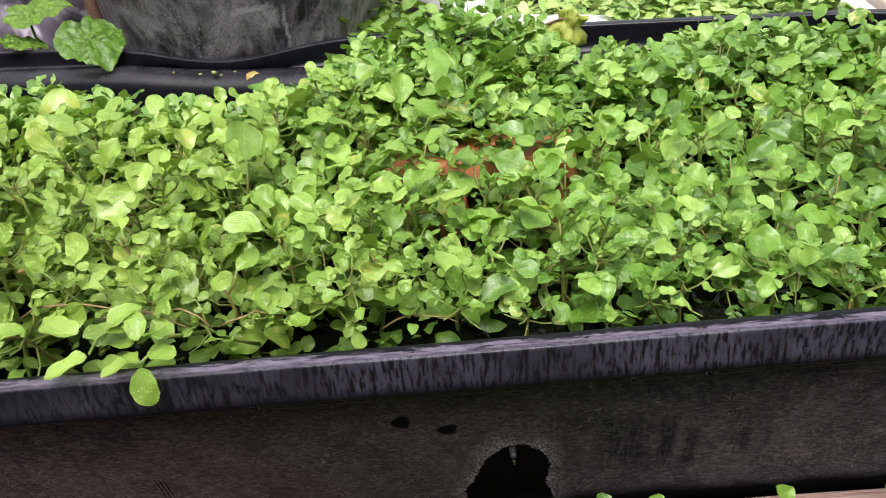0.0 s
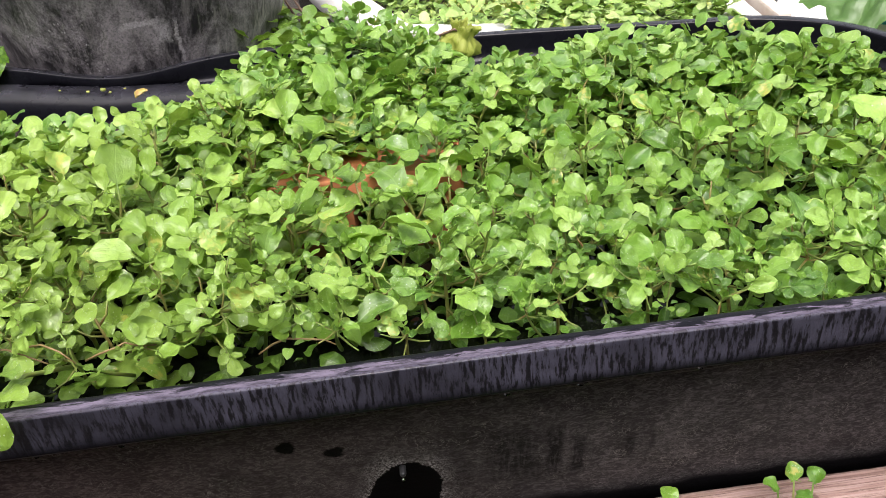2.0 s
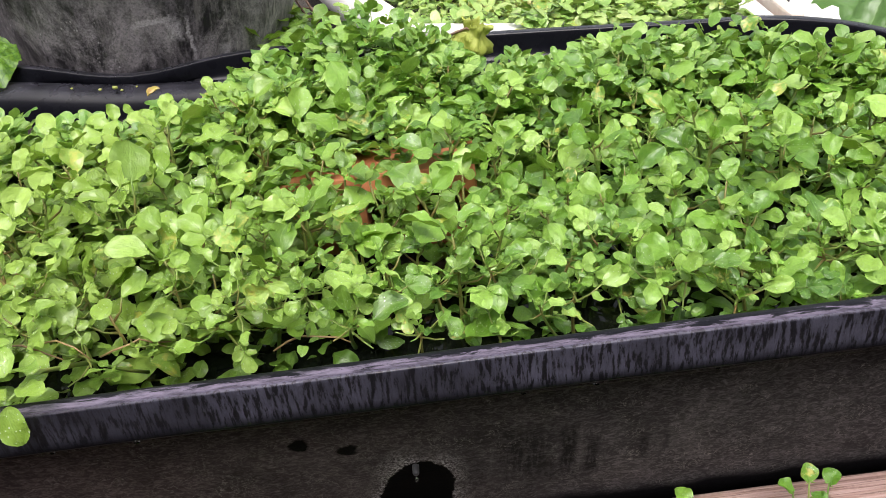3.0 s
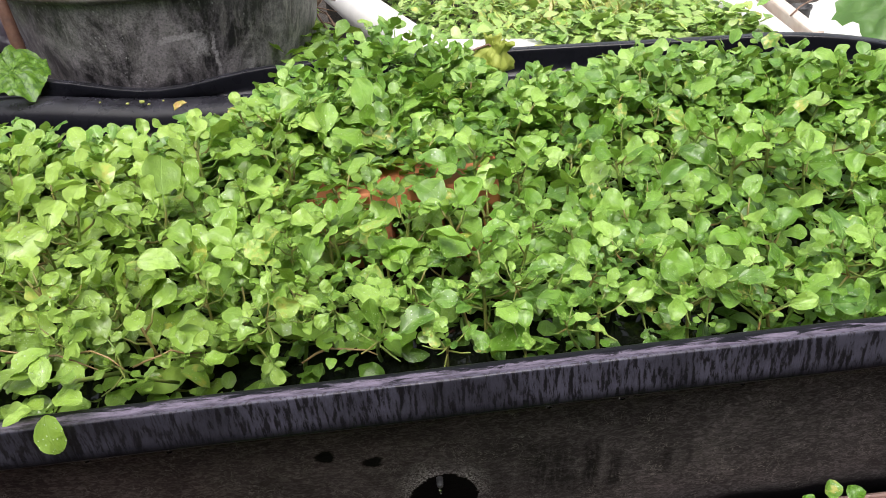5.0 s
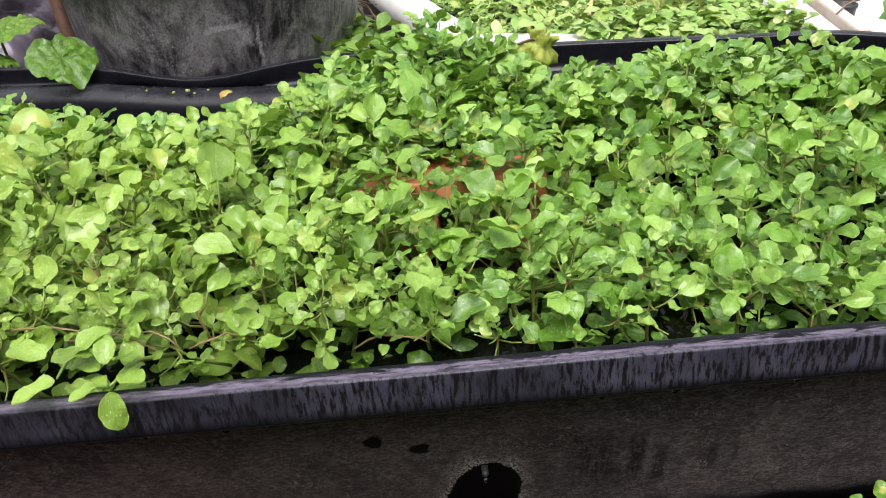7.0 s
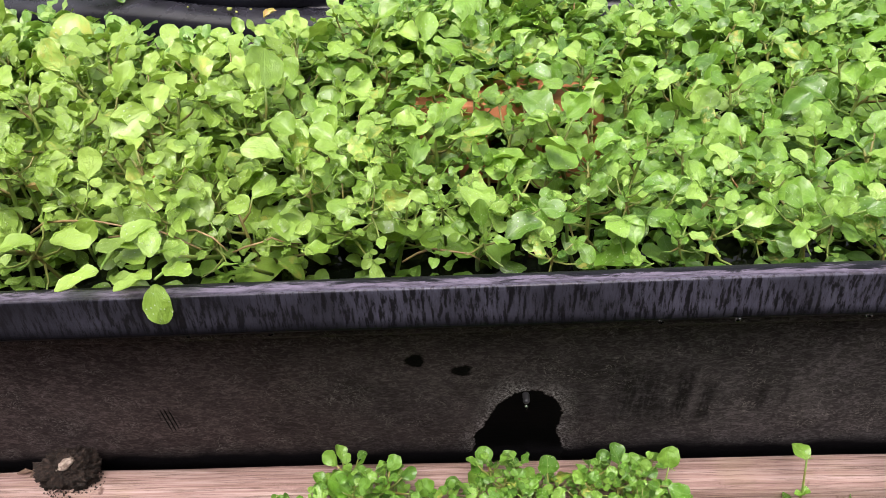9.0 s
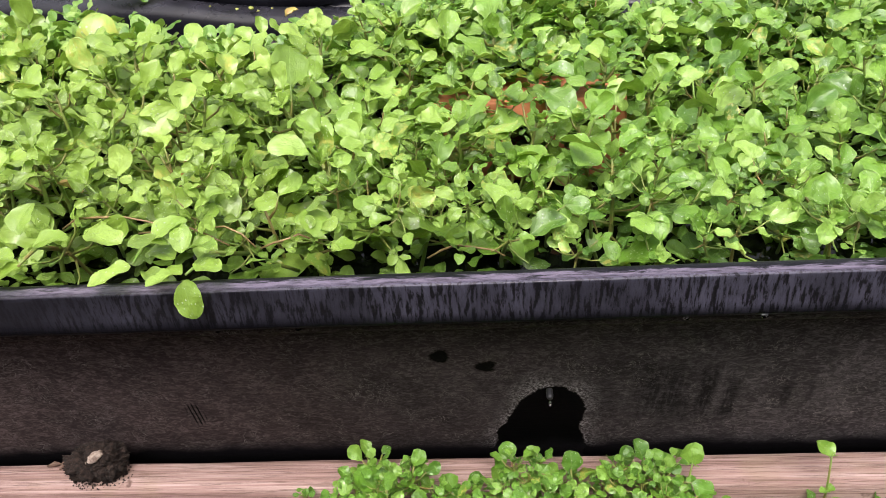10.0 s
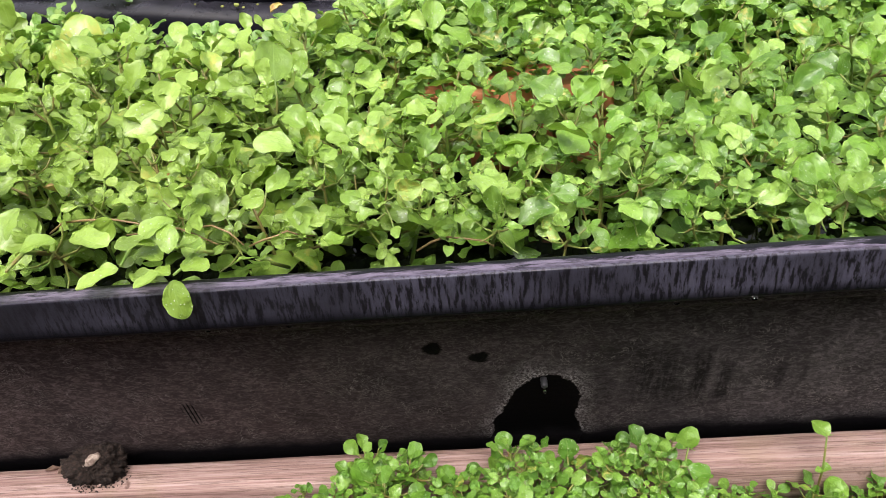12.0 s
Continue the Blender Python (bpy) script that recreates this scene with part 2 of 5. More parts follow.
        q = k.ramp(k.math("MULTIPLY", k.math("ADD", k.math("MAXIMUM", dx, dz), ragged), 0.5), [(0.26, 1.0), (0.62, 0.0)])
        wet = k.math("MAXIMUM", wet, k.math("MULTIPLY", k.math("MULTIPLY", k.math("MULTIPLY", q, streak), a), front))
    wall = k.mix(k.math("MULTIPLY", chalk, 1.0), wall, (0.36, 0.34, 0.34))
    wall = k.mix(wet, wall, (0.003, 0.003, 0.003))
    wall = k.mix(low, wall, (0.012, 0.011, 0.013))
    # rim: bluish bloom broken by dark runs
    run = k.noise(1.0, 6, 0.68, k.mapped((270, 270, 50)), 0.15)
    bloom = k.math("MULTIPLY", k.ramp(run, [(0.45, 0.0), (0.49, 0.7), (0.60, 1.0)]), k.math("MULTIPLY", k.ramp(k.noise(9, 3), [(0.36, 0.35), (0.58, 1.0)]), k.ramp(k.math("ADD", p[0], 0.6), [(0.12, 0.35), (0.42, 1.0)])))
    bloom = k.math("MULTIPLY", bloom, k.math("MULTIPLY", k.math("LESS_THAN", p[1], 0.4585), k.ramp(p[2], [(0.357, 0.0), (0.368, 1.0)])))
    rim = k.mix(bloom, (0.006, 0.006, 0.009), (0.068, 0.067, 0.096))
    # rim black runs on over the wall's top: shade under the rim, as colour
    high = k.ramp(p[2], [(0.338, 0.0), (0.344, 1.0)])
    # wet film on the rim's outer top, its lilac sky reflection put into colour
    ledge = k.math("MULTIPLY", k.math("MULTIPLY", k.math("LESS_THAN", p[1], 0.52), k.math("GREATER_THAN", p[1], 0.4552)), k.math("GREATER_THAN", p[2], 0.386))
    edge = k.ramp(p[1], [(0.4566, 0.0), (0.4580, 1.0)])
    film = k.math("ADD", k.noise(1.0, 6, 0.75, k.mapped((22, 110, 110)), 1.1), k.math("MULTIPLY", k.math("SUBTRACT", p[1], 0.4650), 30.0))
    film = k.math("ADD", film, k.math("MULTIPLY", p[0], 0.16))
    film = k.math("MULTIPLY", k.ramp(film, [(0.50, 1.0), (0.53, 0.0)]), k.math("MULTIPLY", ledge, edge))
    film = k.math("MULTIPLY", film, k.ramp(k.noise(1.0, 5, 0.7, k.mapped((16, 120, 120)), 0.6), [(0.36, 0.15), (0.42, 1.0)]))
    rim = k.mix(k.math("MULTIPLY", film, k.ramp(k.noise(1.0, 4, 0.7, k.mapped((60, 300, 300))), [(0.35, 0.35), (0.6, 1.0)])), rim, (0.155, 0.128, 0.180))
    # back lip's upward faces: broad sky sheen put in as a paler colour
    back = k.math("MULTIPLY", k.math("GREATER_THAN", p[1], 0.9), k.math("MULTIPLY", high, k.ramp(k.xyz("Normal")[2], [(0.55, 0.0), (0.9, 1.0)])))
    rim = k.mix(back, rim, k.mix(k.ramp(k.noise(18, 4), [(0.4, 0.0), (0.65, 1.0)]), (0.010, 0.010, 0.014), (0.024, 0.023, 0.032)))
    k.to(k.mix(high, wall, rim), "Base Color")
    rough_wall = k.mix(wet, k.ramp(fibres, [(0.3, 0.55), (0.7, 0.8)]), (0.35, 0.35, 0.35))
    pool = k.mix(film, (0.30, 0.30, 0.30), (0.22, 0.22, 0.22))
    pool = k.mix(k.math("GREATER_THAN", p[1], 0.52), pool, k.ramp(k.noise(30, 4), [(0.35, 0.24), (0.65, 0.34)]))
    k.to(k.mix(high, rough_wall, pool), "Roughness")
    spec = k.ramp(p[2], [(0.358, 0.01), (0.370, 0.45)])
    spec = k.mix(k.math("MULTIPLY", ledge, k.math("SUBTRACT", 1.0, film)), spec, (0.14, 0.14, 0.14))
    k.to(k.mix(k.math("MULTIPLY", k.math("GREATER_THAN", p[1], 0.9), k.math("SUBTRACT", 1.0, back)), spec, (0.05, 0.05, 0.05)), "Specular IOR Level")
    lip_shine = k.math("MULTIPLY", k.math("GREATER_THAN", p[1], 0.9), k.math("MULTIPLY", high, k.ramp(k.xyz("Normal")[2], [(0.45, 0.0), (0.85, 0.03)])))
    k.to(k.math("MAXIMUM", k.math("MULTIPLY", film, 0.13), lip_shine), "Coat Weight")
    k.set(Coat_Roughness=0.10, Coat_IOR=3.0)
    k.bump(k.math("ADD", k.math("MULTIPLY", fibres, 0.5), k.math("ADD", k.math("MULTIPLY", run, 0.5), k.math("MULTIPLY", k.noise(1.0, 4, 0.6, k.mapped((45, 160, 160))), 0.9))), 0.24, 0.0012)
    return k.m


M_TUB = tub_material()


def pot_material():
    """Old black rubber: grey rubbed clouds, chalk flecks, runs down one side and a squarish scuff."""
    k = Mat("pot_rubber")
    p = k.xyz()
    grain = k.ramp(k.noise(260, 5, 0.75), [(0.34, 0.25), (0.66, 1.0)])
    cloud = k.ramp(k.noise(13, 7, 0.74, k.mapped((1, 1, 0.6)), 0.6), [(0.45, 0.0), (0.60, 1.0)])
    smear = k.ramp(k.noise(46, 6, 0.75, k.mapped((1, 1, 0.45)), 0.4), [(0.46, 0.0), (0.64, 1.0)])
    side = k.ramp(k.math("ABSOLUTE", p[0]), [(0.12, 0.25), (0.24, 1.0)])
    runs = k.math("MULTIPLY", k.ramp(k.noise(1.0, 5, 0.7, k.mapped((90, 90, 9))), [(0.50, 0.0), (0.66, 1.0)]), side)
    c = k.mix(k.math("MULTIPLY", cloud, grain), (0.012, 0.011, 0.014), (0.25, 0.23, 0.25))
    c = k.mix(k.math("MULTIPLY", k.math("MULTIPLY", smear, grain), 0.6), c, (0.27, 0.245, 0.275))
    c = k.mix(k.math("MULTIPLY", runs, 0.6), c, (0.30, 0.28, 0.28))
    vor = k.n.new("ShaderNodeTexVoronoi")
    vor.inputs["Scale"].default_value = 120.0
    k.l.new(k.mapped((1, 1, 0.7)), vor.inputs["Vector"])
    fleck = k.math("MULTIPLY", k.ramp(vor.outputs["Distance"], [(0.08, 1.0), (0.22, 0.0)]), k.ramp(k.math("ADD", k.noise(24, 3), k.math("MULTIPLY", p[0], -0.4)), [(0.50, 0.0), (0.64, 1.0)]))
    c = k.mix(k.math("MULTIPLY", fleck, 0.7), c, (0.42, 0.41, 0.43))
    wob = k.math("MULTIPLY", k.math("SUBTRACT", k.noise(45, 4, 0.7), 0.5), 0.022)
    bow = k.math("MULTIPLY", k.math("POWER", k.math("SUBTRACT", p[0], 0.085), 2.0), 3.0)

    def bar(x, z, hx, hz):
        dx = k.math("DIVIDE", k.math("ABSOLUTE", k.math("ADD", k.math("SUBTRACT", p[0], x), wob)), hx)
        dz = k.math("DIVIDE", k.math("ABSOLUTE", k.math("ADD", k.math("ADD", k.math("SUBTRACT", p[2], z), bow), wob)), hz)
        return k.ramp(k.math("MAXIMUM", dx, dz), [(0.5, 1.0), (1.2, 0.0)])

    scuff = k.math("MAXIMUM", bar(0.076, 0.414, 0.046, 0.006), k.math("MAXIMUM", bar(0.106, 0.394, 0.014, 0.022), bar(0.127, 0.380, 0.0035, 0.046)))
    scuff = k.math("MAXIMUM", scuff, k.math("MULTIPLY", bar(0.176, 0.362, 0.010, 0.018), 0.8))
    scuff = k.math("MULTIPLY", scuff, k.math("LESS_THAN", p[1], 0.0))
    c = k.mix(k.math("MULTIPLY", k.math("MULTIPLY", scuff, grain), 0.75), c, (0.42, 0.40, 0.43))
    c = k.mix(k.math("MULTIPLY", k.ramp(k.math("ADD", p[2], k.math("MULTIPLY", wob, 1.5)), [(0.482, 0.0), (0.490, 1.0)]), 0.5), c, (0.06, 0.036, 0.022))
    k.to(c, "Base Color")
    k.to(k.ramp(smear, [(0.0, 0.45), (1.0, 0.75)]), "Roughness")
    k.bump(k.noise(160, 5), 0.3, 0.001)
    return k.m


M_POT = pot_material()


def wood_material():
    k = Mat("weathered_wood")
    g = k.noise(1.0, 6, 0.72, k.mapped((4, 190, 190)), 0.35)
    fine = k.noise(1.0, 5, 0.75, k.mapped((16, 640, 640)))
    c = k.ramp(g, [(0.3, (0.16, 0.085, 0.074)), (0.48, (0.36, 0.225, 0.20)), (0.7, (0.56, 0.41, 0.38))])
    c = k.mix(k.ramp(fine, [(0.50, 0.0), (0.62, 0.85)]), c, (0.12, 0.066, 0.05))
    c = k.mix(k.ramp(k.noise(11, 4), [(0.52, 0.0), (0.75, 0.45)]), c, (0.30, 0.23, 0.13))
    c = k.mix(k.ramp(k.noise(45, 3), [(0.68, 0.0), (0.74, 0.8)]), c, (0.10, 0.05, 0.035))
    k.to(c, "Base Color")
    k.set(Roughness=0.7)
    k.bump(k.math("ADD", g, fine), 0.5, 0.0015)
    return k.m


M_WOOD = wood_material()
M_WATER = plain("dark_water", (0.006, 0.008, 0.007), (0.012, 0.014, 0.010), 8, (0.02, 0.05), 0.05, 0.001, IOR=1.33)
M_BRICK = plain("fired_clay", (0.42, 0.13, 0.055), (0.56, 0.21, 0.10), 40, (0.55, 0.8), 0.5, 0.001)
M_SOIL = plain("wet_soil", (0.014, 0.010, 0.008), (0.06, 0.045, 0.034), 60, (0.6, 0.95), 1.0, 0.006)
M_CRUMB = plain("potting_crumbs", (0.008, 0.005, 0.004), (0.062, 0.036, 0.026), 300, (0.7, 0.95), 0.8, 0.003)
M_CHIP = plain("pale_wood_chip", (0.20, 0.13, 0.10), (0.66, 0.54, 0.46), 210, (0.6, 0.8), 0.4)
M_WHITE = plain("white_plastic", (0.74, 0.72, 0.70), (0.82, 0.80, 0.78), 9, (0.35, 0.55), 0.08)
M_CREAM = plain("cream_board", (0.55, 0.42, 0.34), (0.74, 0.66, 0.60), 14, (0.5, 0.7), 0.2)
M_RUST = plain("rusty_bark", (0.055, 0.022, 0.014), (0.11, 0.05, 0.032), 60, (0.6, 0.85), 0.6)
M_TWIG = plain("dry_twig", (0.12, 0.07, 0.05), (0.24, 0.15, 0.11), 70, (0.6, 0.85), 0.4)
M_BLACKPOT = plain("thin_black_plastic", (0.02, 0.02, 0.022), (0.05, 0.05, 0.055), 40, (0.35, 0.6), 0.1)
M_CYAN = plain("cyan_plastic", (0.02, 0.30, 0.42), (0.03, 0.38, 0.52), 20, (0.3, 0.45), 0.05)
M_GRASS = leaf_material("dry_grass", (0.30, 0.38, 0.07), (0.50, 0.48, 0.14), (0.66, 0.55, 0.24), island=True, thin=0.25, rough=0.5)


def film_material():
    k = Mat("crumpled_film")
    # the narrow pale lilac stop paints highlights of the crumples into the colour
    c = k.ramp(k.noise(7, 3, 0.5, None, 0.8), [(0.34, (0.02, 0.016, 0.022)), (0.48, (0.10, 0.08, 0.11)), (0.55, (0.16, 0.13, 0.17)), (0.60, (0.55, 0.48, 0.58)), (0.66, (0.12, 0.095, 0.125))])
    k.to(c, "Base Color")
    k.bump(k.noise(12, 3, 0.5, None, 0.8), 0.8, 0.02)
    k.set(Roughness=0.22)
    return k.m


M_FILM = film_material()


# ---- mesh helpers ----
def part(name, bm, material, parent=None, label=""):
    me = bpy.data.meshes.new(name)
    bm.to_mesh(me)
    bm.free()
    return obj(name, me, material, parent, label)


def obj(name, me, material, parent=None, label=""):
    if material is not None and not me.materials:
        me.materials.append(material)
    ob = new(name, me)
    if parent is not None:
        ob.parent = parent
    return tagged(ob, label)


def smooth(bm):
    for f in bm.faces:
        f.smooth = True
    return bm


def mesh_of(name, verts, faces, uvs=None, flat=False):
    me = bpy.data.meshes.new(name)
    me.from_pydata([tuple(v) for v in verts], [], [tuple(f) for f in faces])
    if uvs is not None:
        layer = me.uv_layers.new(name="UVMap")
        loops = np.zeros(len(me.loops), dtype=np.int32)
        me.loops.foreach_get("vertex_index", loops)
        layer.data.foreach_set("uv", np.asarray(uvs, dtype=np.float32)[loops].ravel())
    if not flat:
        me.polygons.foreach_set("use_smooth", [True] * len(me.polygons))
    me.update()
    return me


def box(bm, lo, hi, bevel=0.0, seg=2):
    r = bmesh.ops.create_cube(bm, size=1.0)
    c = [(a + b) / 2 for a, b in zip(lo, hi)]
    s = [b - a for a, b in zip(lo, hi)]
    for v in r["verts"]:
        v.co = Vector([c[i] + v.co[i] * s[i] for i in range(3)])
    if bevel:
        edges = list({e for v in r["verts"] for e in v.link_edges})
        bmesh.ops.bevel(bm, geom=edges, offset=bevel, segments=seg, affect="EDGES", profile=0.5)
    return bm


def tube(bm, pts, radii, sides=6):
    """A tapered tube along points, closed at both ends."""
    pts = [Vector(p) for p in pts]
    rings = []
    for i, p in enumerate(pts):
        d = (pts[min(i + 1, len(pts) - 1)] - pts[max(i - 1, 0)]).normalized()
        a = d.orthogonal().normalized() if abs(d.z) > 0.95 else d.cross(Vector((0, 0, 1))).normalized()
        b = d.cross(a)
        rings.append([bm.verts.new(p + radii[i] * (math.cos(t) * a + math.sin(t) * b)) for t in [2 * math.pi * j / sides for j in range(sides)]])
    for r0, r1 in zip(rings, rings[1:]):
        for j in range(sides):
            bm.faces.new((r0[j], r0[(j + 1) % sides], r1[(j + 1) % sides], r1[j])).smooth = True
    bm.faces.new(rings[0][::-1])
    bm.faces.new(rings[-1])
    return bm


def lathe(bm, profile, sides=64, closed=False):
    rings = [[bm.verts.new((r * math.cos(2 * math.pi * j / sides), r * math.sin(2 * math.pi * j / sides), z)) for j in range(sides)] for r, z in profile]
    pairs = list(zip(rings, rings[1:])) + ([(rings[-1], rings[0])] if closed else [])
    for a, b in pairs:
        for j in range(sides):
            bm.faces.new((a[j], a[(j + 1) % sides], b[(j + 1) % sides], b[j])).smooth = True
    return rings


def ease(a, b, v):
    t = min(max((v - a) / (b - a), 0.0), 1.0)
    return t * t * (3 - 2 * t)


# ---- leaves ----
def leaf_grid(rng, nu, nv, ratio, droop, cup, wave, heart=0.0, lobes=5, full=(1.0, 1.4)):
    """One unit-long blade along +y, base at the origin: vertices, faces, uv (along, across). Blunt tip, wavy bluntly lobed margin."""
    verts, uvs, faces = [], [], []
    ph, ph2 = rng.uniform(0, 1), rng.uniform(0, 1)
    peak = rng.uniform(full[0], full[1])
    twist, bend = rng.uniform(-0.5, 0.5), rng.uniform(-0.12, 0.12)
    taper = rng.uniform(0.0, 0.42)
    for i in range(nu + 1):
        u = 0.5 * (1 - math.cos(math.pi * i / nu))
        w = math.sin(math.pi * u ** (0.75 + 0.25 * peak)) if 0 < i < nu else 0.0
        w = 0.5 * ratio * max(w, 0.0) ** (0.37 if u > 0.5 else 0.37 + 0.2 * (1 - 2 * u)) * (1 - taper * (1 - u) ** 2)
        if i in (0, nu):
            w = 0.13 * ratio if not heart else (ratio * 0.30 if i == 0 else 0.13 * ratio)
        for j in range(nv + 1):
            s = 2 * j / nv - 1
            tooth = 0.5 * math.cos(6.283 * (lobes * u + (ph if s > 0 else ph2)))
            ww = w * (1 + 1.1 * wave * tooth * abs(s))
            x = ww * s + bend * math.sin(math.pi * u)
            y = 0.5 + (u - 0.5) * (1 - 0.05 * abs(s)) - heart * (abs(s) ** 1.5) * (1 - u) ** 2 * 0.5
            z = cup * (abs(s) ** 1.25) * w * 1.3 - droop * (u ** 2) + twist * (u - 0.3) * x
            z += wave * 2.4 * w * s * s * math.sin(9.0 * u + 6.28 * ph + (1.7 if s > 0 else 0.0))
            z += 0.075 * ratio * noise.noise((x * 3.6 + 9 * ph, y * 3.6, 9 * ph2)) + 0.03 * ratio * noise.noise((x * 9 + 9 * ph, y * 9, 9 * ph2))
            verts.append((x, y, z))
            uvs.append((u, s))
    for i in range(nu):
        for j in range(nv):
            a = i * (nv + 1) + j
            faces.append((a, a + 1, a + nv + 2, a + nv + 1))
    return np.array(verts), faces, uvs


def compound(rng, end, sides, nu=10, nv=4):
    """A pinnate leaf: the end leaflet with pairs of smaller ones behind it on one thin rachis."""
    vs, fs, us = [end[0]], list(end[1]), list(end[2])
    off = len(end[0])

    def add(v, f, uv):
        nonlocal off
        vs.append(v)
        fs.extend(tuple(q + off for q in face) for face in f)
        us.extend(uv)
        off += len(v)

    y, k = rng.uniform(-0.10, 0.04), rng.uniform(0.46, 0.66)
    for _ in range(sides):
        for sgn in (-1, 1):
            if rng.random() < 0.1:
                continue
            v, f, uv = leaf_grid(rng, nu, nv, rng.uniform(0.60, 0.88), rng.uniform(-0.1, 0.3), rng.uniform(-0.2, 0.4), rng.uniform(0.03, 0.09), lobes=rng.choice((2, 3)))
            m = leaf_pose((0.02 * sgn, y + rng.uniform(-0.06, 0.06), -0.01), math.pi / 2 - sgn * rng.uniform(0.85, 1.35), rng.uniform(-0.25, 0.4), k * rng.uniform(0.85, 1.1), sgn * rng.uniform(-0.2, 0.5))
            a = np.array(m)
            add(v @ a[:3, :3].T + a[:3, 3], f, uv)
        y -= rng.uniform(0.34, 0.46)
        k *= rng.uniform(0.62, 0.8)
    low, r = y + 0.2, 0.018
    ring = [(r * math.cos(t), q, r * math.sin(t) - 0.012) for q in (0.05, low) for t in (0.0, 2.1, 4.2)]
    add(np.array(ring), [(0, 1, 4, 3), (1, 2, 5, 4), (2, 0, 3, 5)], [(0.5, 0.0)] * 6)
    return np.concatenate(vs), fs, us


def leaf_pose(at, heading, rise, size, roll=0.0):
    """Pose of a leaf whose tip points along heading (radians), rising by rise (radians)."""
    return Matrix.Translation(at) @ Matrix.Rotation(heading - math.pi / 2, 4, "Z") @ Matrix.Rotation(rise, 4, "X") @ Matrix.Rotation(roll, 4, "Y") @ Matrix.Diagonal((size, size, size, 1))


rng = random.Random(11)
LEAF_MESHES, PINNATE_MESHES, YOUNG_MESHES, LOW_SHAPES, FAR_SHAPES, TINY_SHAPES = [], [], [], [], [], []
for i in range(24):
    g = leaf_grid(rng, 13, 6, rng.uniform(0.58, 0.86), rng.uniform(-0.18, 0.34), rng.uniform(-0.2, 0.42), rng.uniform(0.04, 0.11), lobes=rng.choice((2, 3, 3, 4)))
    me = mesh_of("leaf", *g)
    me.materials.append(M_LEAF)
    LEAF_MESHES.append(me)
    g = leaf_grid(rng, 13, 6, rng.uniform(0.66, 0.94), rng.uniform(-0.15, 0.34), rng.uniform(-0.2, 0.42), rng.uniform(0.04, 0.11), lobes=rng.choice((2, 3, 3, 4)))
    me = mesh_of("leaf", *compound(rng, g, 1 + i % 2))
    me.materials.append(M_LEAF)
    PINNATE_MESHES.append(me)
    g = leaf_grid(rng, 11, 6, rng.uniform(0.80, 1.08), rng.uniform(-0.1, 0.35), rng.uniform(-0.25, 0.55), rng.uniform(0.05, 0.10), heart=0.2 if i % 2 else 0.0, lobes=rng.choice((2, 3)), full=(0.95, 1.25))
    me = mesh_of("leaf", *g)
    me.materials.append(M_LEAF_SMALL)
    YOUNG_MESHES.append(me)
    LOW_SHAPES.append(leaf_grid(rng, 10, 4, rng.uniform(0.54, 0.88), rng.uniform(0.0, 0.45), rng.uniform(-0.3, 0.45), rng.uniform(0.03, 0.09), lobes=rng.choice((2, 3))))
    TINY_SHAPES.append(leaf_grid(rng, 7, 2, rng.uniform(0.54, 0.88), rng.uniform(0.0, 0.45), rng.uniform(-0.3, 0.45), rng.uniform(0.03, 0.09), lobes=2))
    g = leaf_grid(rng, 9, 4, rng.uniform(0.62, 0.92), rng.uniform(-0.1, 0.4), rng.uniform(-0.2, 0.42), rng.uniform(0.04, 0.10), lobes=rng.choice((2, 3)))
    FAR_SHAPES.append(compound(rng, g, i % 3, 7, 2))


def leaf_cloud(name, rng, poses, shapes, material):
    """Many leaves joined in one mesh."""
    vs, fs, us, off = [], [], [], 0
    for m in poses:
        v, f, uv = shapes[rng.randrange(len(shapes))]
        a = np.array(m)
        vs.append(v @ a[:3, :3].T + a[:3, 3])
        fs.extend([tuple(q + off for q in face) for face in f])
        us.extend(uv)
        off += len(v)
    me = mesh_of(name, np.concatenate(vs), fs, us)
    me.materials.append(material)
    return me


